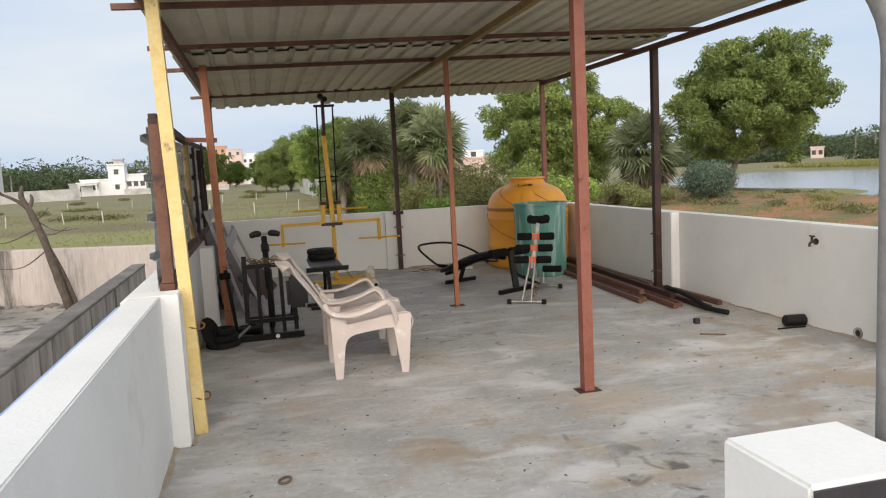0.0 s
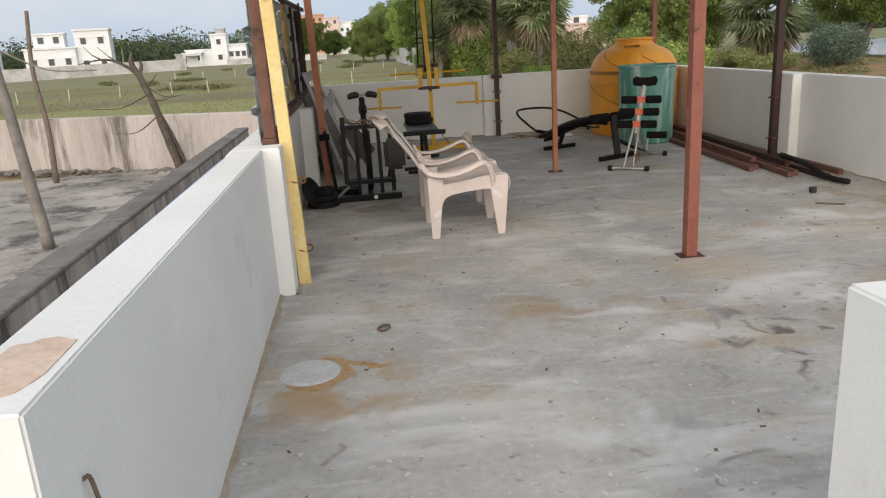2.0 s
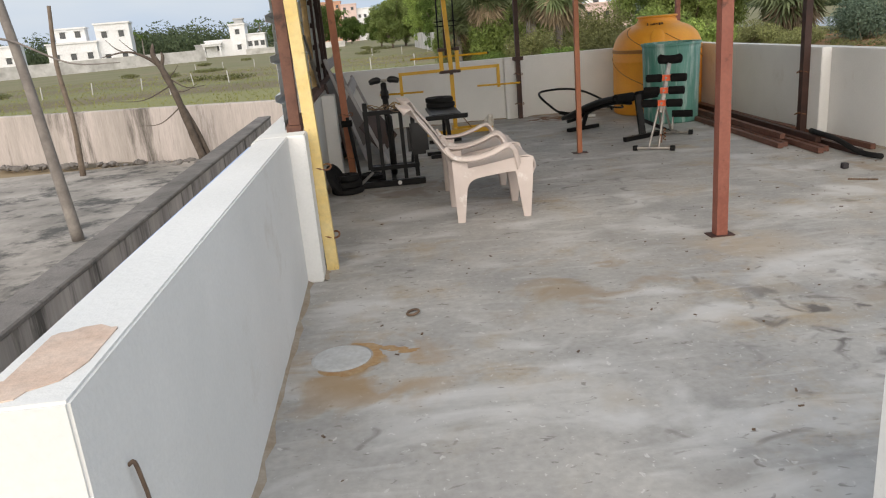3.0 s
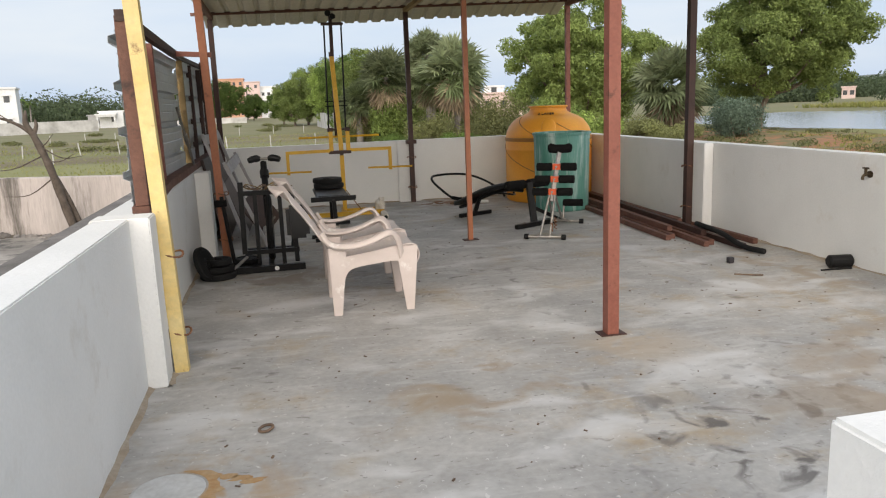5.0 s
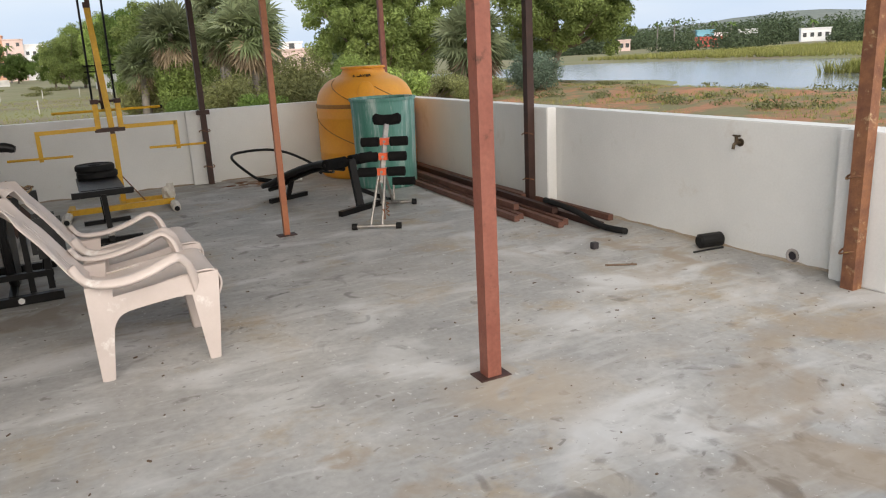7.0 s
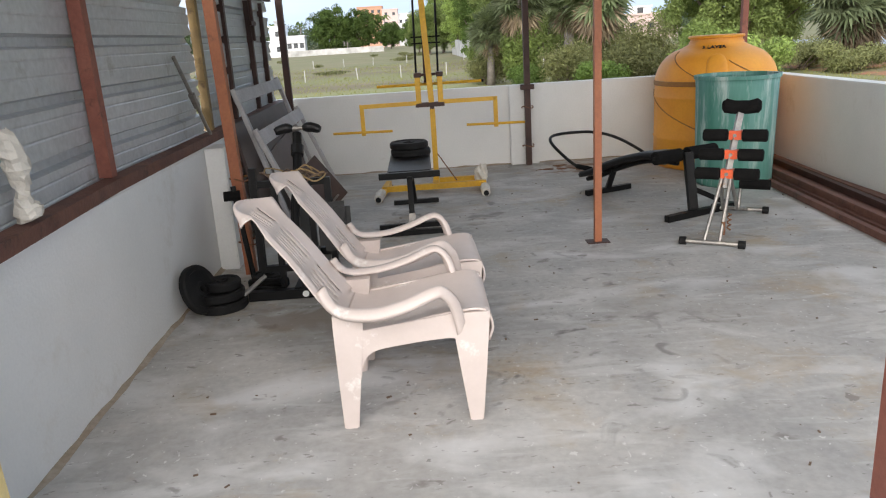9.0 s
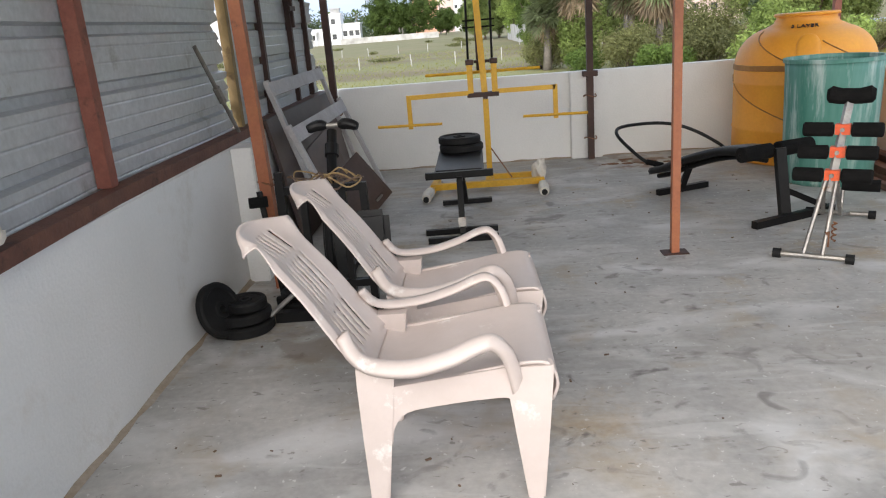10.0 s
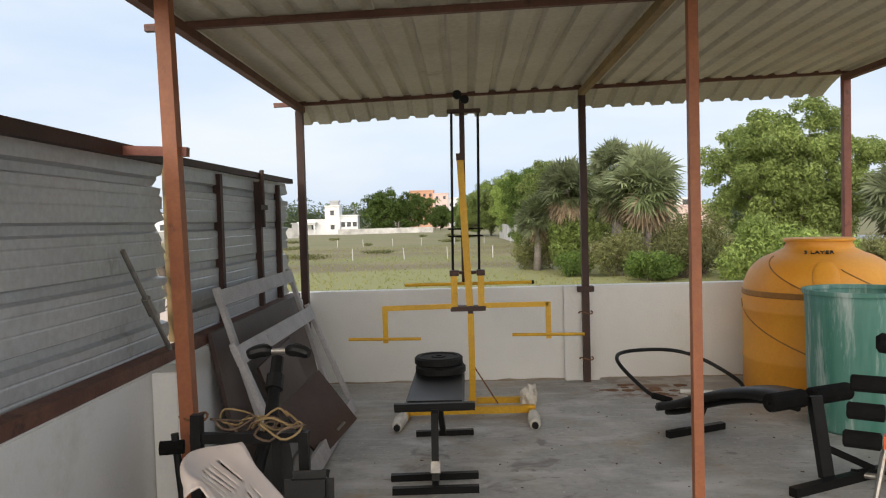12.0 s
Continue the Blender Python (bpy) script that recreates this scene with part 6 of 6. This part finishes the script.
part("limb", tube(smooth_line([(-0.64, 0, 2.36), (-0.56, 0.02, 2.58), (-0.58, 0.04, 2.72)], 3), [0.05, 0.046, 0.046, 0.04, 0.036, 0.03, 0.012], 8), DARK_BARK, bt, smooth=True)
for k, (x, z, dx, dz) in enumerate(((-0.43, 1.8, 0.6, 0.15), (-0.55, 2.15, 0.9, -0.25), (-0.48, 1.95, -1.3, -0.25), (-1.0, 2.66, -0.4, 0.4), (-1.4, 2.78, -0.3, 0.3), (-0.35, 1.45, -1.0, -0.35), (-0.55, 2.1, 0.35, 0.3))):
    part("twig", tube(smooth_line([(x, 0, z), (x + dx * 0.5, -0.1, z + dz * 0.7 - 0.1), (x + dx, -0.15, z + dz)], 4), [0.018 - 0.0016 * i for i in range(9)], 5), DARK_BARK, bt)
part("twin_trunk", tube(smooth_line([(0.14, 0.1, 0), (-0.10, 0.1, 0.85), (-0.33, 0.05, 1.5)], 4), [0.07 - 0.003 * i for i in range(9)], 8), DARK_BARK, bt, smooth=True)
pt = thing("dead_tree", pose(-5.0, 11.9, GROUND + 0.03), "thin grey bare trunk standing in the yard", "tree")
part("trunk", tube(smooth_line([(0, 0, 0), (-0.10, 0, 1.2), (-0.24, 0.05, 2.6), (-0.50, 0.1, 4.6), (-0.7, 0.1, 6.0)], 5), [0.095 - 0.0022 * i for i in range(21)], 10), GREY_BARK, pt, smooth=True)
part("branch", tube(smooth_line([(-0.66, 0.05, 3.3), (-1.4, -0.1, 3.15), (-2.2, -0.1, 3.25)], 4), [0.05 - 0.004 * i for i in range(9)], 6), GREY_BARK, pt)
part("twig", tube(smooth_line([(-0.60, 0.05, 3.1), (-0.2, -0.05, 3.0), (0.5, -0.1, 2.65), (1.2, -0.1, 2.6)], 4), [0.022 - 0.0012 * i for i in range(13)], 5), GREY_BARK, pt)
pt2 = thing("dead_tree", pose(-7.4, 18.6, GROUND + 0.03), "slim dark bare trunk beside the yard wall", "tree")
part("trunk", tube(smooth_line([(0, 0, 0), (0.05, 0, 1.3), (-0.05, 0.05, 2.6), (0.05, 0.1, 3.9)], 5), [0.075 - 0.002 * i for i in range(16)], 8), BARK, pt2, smooth=True)
dr = random.Random(12)
bm = bmesh.new()
for k in range(260):
    s = dr.uniform(0.03, 0.12)
    u = dr.uniform(1, 22)
    own = bmesh.new()
    bmesh.ops.create_icosphere(own, subdivisions=1, radius=s)
    bmesh.ops.transform(own, matrix=yw @ pose(u, 0.25 + abs(dr.gauss(0, 0.22)), 0.02, dr.uniform(0, 90), 0, dr.uniform(0, 360)) @ Matrix.Diagonal((1.4, 1, 0.6, 1)), verts=own.verts)
    bm = merge(bm, own)
tagged(to_object("wall_rubble", bm, OLD_TOP), "rubble and dry litter along the yard wall", "rubble", kind="stuff")

# ---- houses ----
HOUSE_WHITE = material("house_white", (0.78, 0.79, 0.80), 0.85, second=(0.70, 0.70, 0.70), scale=0.3, fine=3, bump=0.0)
HOUSE_ORANGE = material("house_orange", (0.58, 0.33, 0.22), 0.85, second=(0.52, 0.29, 0.19), scale=0.3, fine=3, bump=0.0)
HOUSE_PINK = material("house_pink", (0.66, 0.50, 0.46), 0.85, second=(0.60, 0.46, 0.42), scale=0.3, fine=3, bump=0.0)
HOUSE_GREY = material("house_grey", (0.42, 0.42, 0.42), 0.85, second=(0.35, 0.35, 0.34), scale=0.3, fine=3, bump=0.0)
HOUSE_BLUE = material("house_blue", (0.16, 0.40, 0.50), 0.8, second=(0.18, 0.44, 0.52), scale=0.3, fine=3, bump=0.0)
HOUSE_RED = material("house_red", (0.60, 0.10, 0.08), 0.8, second=(0.55, 0.12, 0.10), scale=0.3, fine=3, bump=0.0)
WINDOW = material("dark_window", (0.045, 0.05, 0.055), 0.2, second=(0.06, 0.065, 0.07), scale=2, fine=3, bump=0.0)


def house(x, y, turn, blocks, label, mat=None):
    """blocks: (x0, y0, z0, x1, y1, z1, material, windows per storey, storeys)."""
    h = thing("house", pose(x, y, GROUND - 0.2, 0, 0, turn), label, "house", "houses far off")
    for x0, y0, z0, x1, y1, z1, m, wins, storeys in blocks:
        w = part("wall", box(x0, y0, z0, x1, y1, z1), m, h)
        part("roof_edge", box(x0 - 0.25, y0 - 0.25, z1 + 0.004, x1 + 0.25, y1 + 0.25, z1 + 0.35), m, h)
        for s in range(storeys):
            zc = z0 + (z1 - z0) * (s + 0.55) / storeys
            for k in range(wins):
                xc = x0 + (x1 - x0) * (k + 0.5) / wins
                wi = part("window", box(xc - 0.55, y0 - 0.06, zc - 0.65, xc + 0.55, y0 + 0.02, zc + 0.65), WINDOW, h)
                part("sill", box(xc - 0.75, y0 - 0.35, zc + 0.72, xc + 0.75, y0 + 0.02, zc + 0.85), m, wi)
    return h


house(-38.5, 214, 4, [(-7.5, 0, 0, -0.5, 8, 4.2, HOUSE_WHITE, 1, 1), (-0.5, -1.2, 0, 3.6, 7, 8.0, HOUSE_WHITE, 1, 2), (3.6, 0, 0, 8.6, 8, 5.2, HOUSE_WHITE, 3, 1), (0.8, 1, 8.4, 3.2, 4, 9.4, HOUSE_GREY, 0, 1)], "white two-storey house with a flat roof")
porch = house(-43.8, 213.4, 4, [(-2.6, -2.6, 3.0, 2.2, 0, 3.5, HOUSE_WHITE, 0, 1)], "open white porch roof of a house")
for px in (-2.3, 1.9):
    part("porch_column", box(px - 0.2, -2.4, 0, px + 0.2, -2.0, 3.0), HOUSE_WHITE, porch)
house(-14.5, 330, 0, [(-9, 0, 0, 1.5, 10, 16.5, HOUSE_ORANGE, 4, 4), (1.5, -1, 0, 8, 10, 15.0, HOUSE_PINK, 2, 4), (8, 1, 0, 15, 10, 13.0, HOUSE_WHITE, 3, 2)], "orange and white apartment block with flat roofs")
house(10.5, 340, 0, [(-3, 0, 0, 5, 8, 10.0, HOUSE_WHITE, 2, 2)], "white block behind the trees")
house(-62, 172, 12, [(-8, 0, 0, 2, 9, 6.0, HOUSE_WHITE, 3, 1), (2, 1, 0, 9, 9, 9.5, HOUSE_WHITE, 2, 2), (-6, 1, 6.4, 0, 6, 9.0, HOUSE_WHITE, 2, 1)], "large white house with stepped flat roofs")
house(-84, 176, 12, [(-6, 0, 0, 5, 8, 6.5, HOUSE_WHITE, 3, 1)], "white house with a low flat roof")
house(-44, 228, 4, [(-8, 0, 0, 4, 6, 3.4, HOUSE_GREY, 2, 1)], "low grey shed near the white house")
house(46.0, 150, -15, [(-5, 0, 0, 5, 6, 4.6, HOUSE_PINK, 3, 1), (-4, 1, 4.9, 0, 5, 6.0, HOUSE_WHITE, 1, 1)], "pale pink house beyond the palms")
for i, (x, y, t, blocks, label) in enumerate((
    (186, 178, -40, [(-2.88, 0, 0, 2.16, 4.32, 5.04, HOUSE_BLUE, 3, 1), (2.16, 0.36, 0, 7.2, 4.32, 4.03, HOUSE_WHITE, 2, 1), (-3.6, -2.16, 0, 5.76, -0.07, 2.88, HOUSE_RED, 3, 1)], "bright blue and red house beyond the lake"),
    (164, 191, -40, [(-1.8, 0, 0, 1.8, 4.32, 3.3, HOUSE_PINK, 2, 1)], "dull pink house beyond the lake"),
    (219, 164, -45, [(-4.32, 0, 0, 4.32, 4.32, 3.96, HOUSE_WHITE, 4, 1)], "white low house beyond the lake"),
    (201, 175, -45, [(-2.88, 0, 0, 2.88, 4.32, 4.68, HOUSE_WHITE, 3, 1)], "white house among far trees"),
    (246, 149, -50, [(-4.32, 0, 0, 4.32, 4.32, 4.68, HOUSE_WHITE, 3, 1)], "white house on the far shore"),
    (268, 128, -55, [(-3.6, 0, 0, 3.6, 4.32, 5.04, HOUSE_PINK, 3, 1)], "pale house on the far shore"),
)):
    house(x, y, t, blocks, label)

# white field walls and fence posts
FIELD_WALL = material("grey_white_block_wall", (0.58, 0.57, 0.55), 0.9, second=(0.34, 0.33, 0.31), scale=0.5, fine=4, bump=0.2, spots=(0.3, 0.29, 0.27), spot_scale=0.6, spot_at=0.6)
tagged(to_object("field_wall", box(-0.15, 0, 0, 0.15, 61, 2.3), FIELD_WALL, at=pose(8.1, 64.3, GROUND - 0.15, 0, 0, 1.5)), "broken whitewashed wall at the field edge", "wall", kind="structure")
tagged(to_object("field_wall_piece", box(0, 0, 0, 0.9, 0.25, 2.5), FIELD_WALL, at=pose(7.3, 64, GROUND - 0.15)), "white wall stump at the field edge", "wall", kind="structure")
tagged(to_object("boundary_wall", box(0, 0, 0, 46, 0.25, 2.4), FIELD_WALL, at=pose(-76, 146, GROUND - 0.15, 0, 0, 32)), "long grey block wall before the houses", "wall", kind="structure")
tagged(to_object("boundary_wall_far", box(0, 0, 0, 26, 0.25, 1.5), FIELD_WALL, at=pose(-34, 205, GROUND - 0.15, 0, 0, 0)), "grey block wall beside the white house", "wall", kind="structure")
p0 = thing("fence_post_field", pose(-14, 52, GROUND - 0.12), "short pale concrete fence post in the field", "fence post", "posts in the field")
part("post", box(-0.035, -0.035, 0, 0.035, 0.035, 0.95), FIELD_WALL, p0)
for i in range(22):
    row = i % 2
    copy_thing(p0, pose(-26 + (i // 2) * 3.6 + fr.uniform(-0.4, 0.4), (62 if row else 96) + fr.uniform(-1, 1), GROUND - 0.12, fr.uniform(-5, 5), fr.uniform(-5, 5), 0))
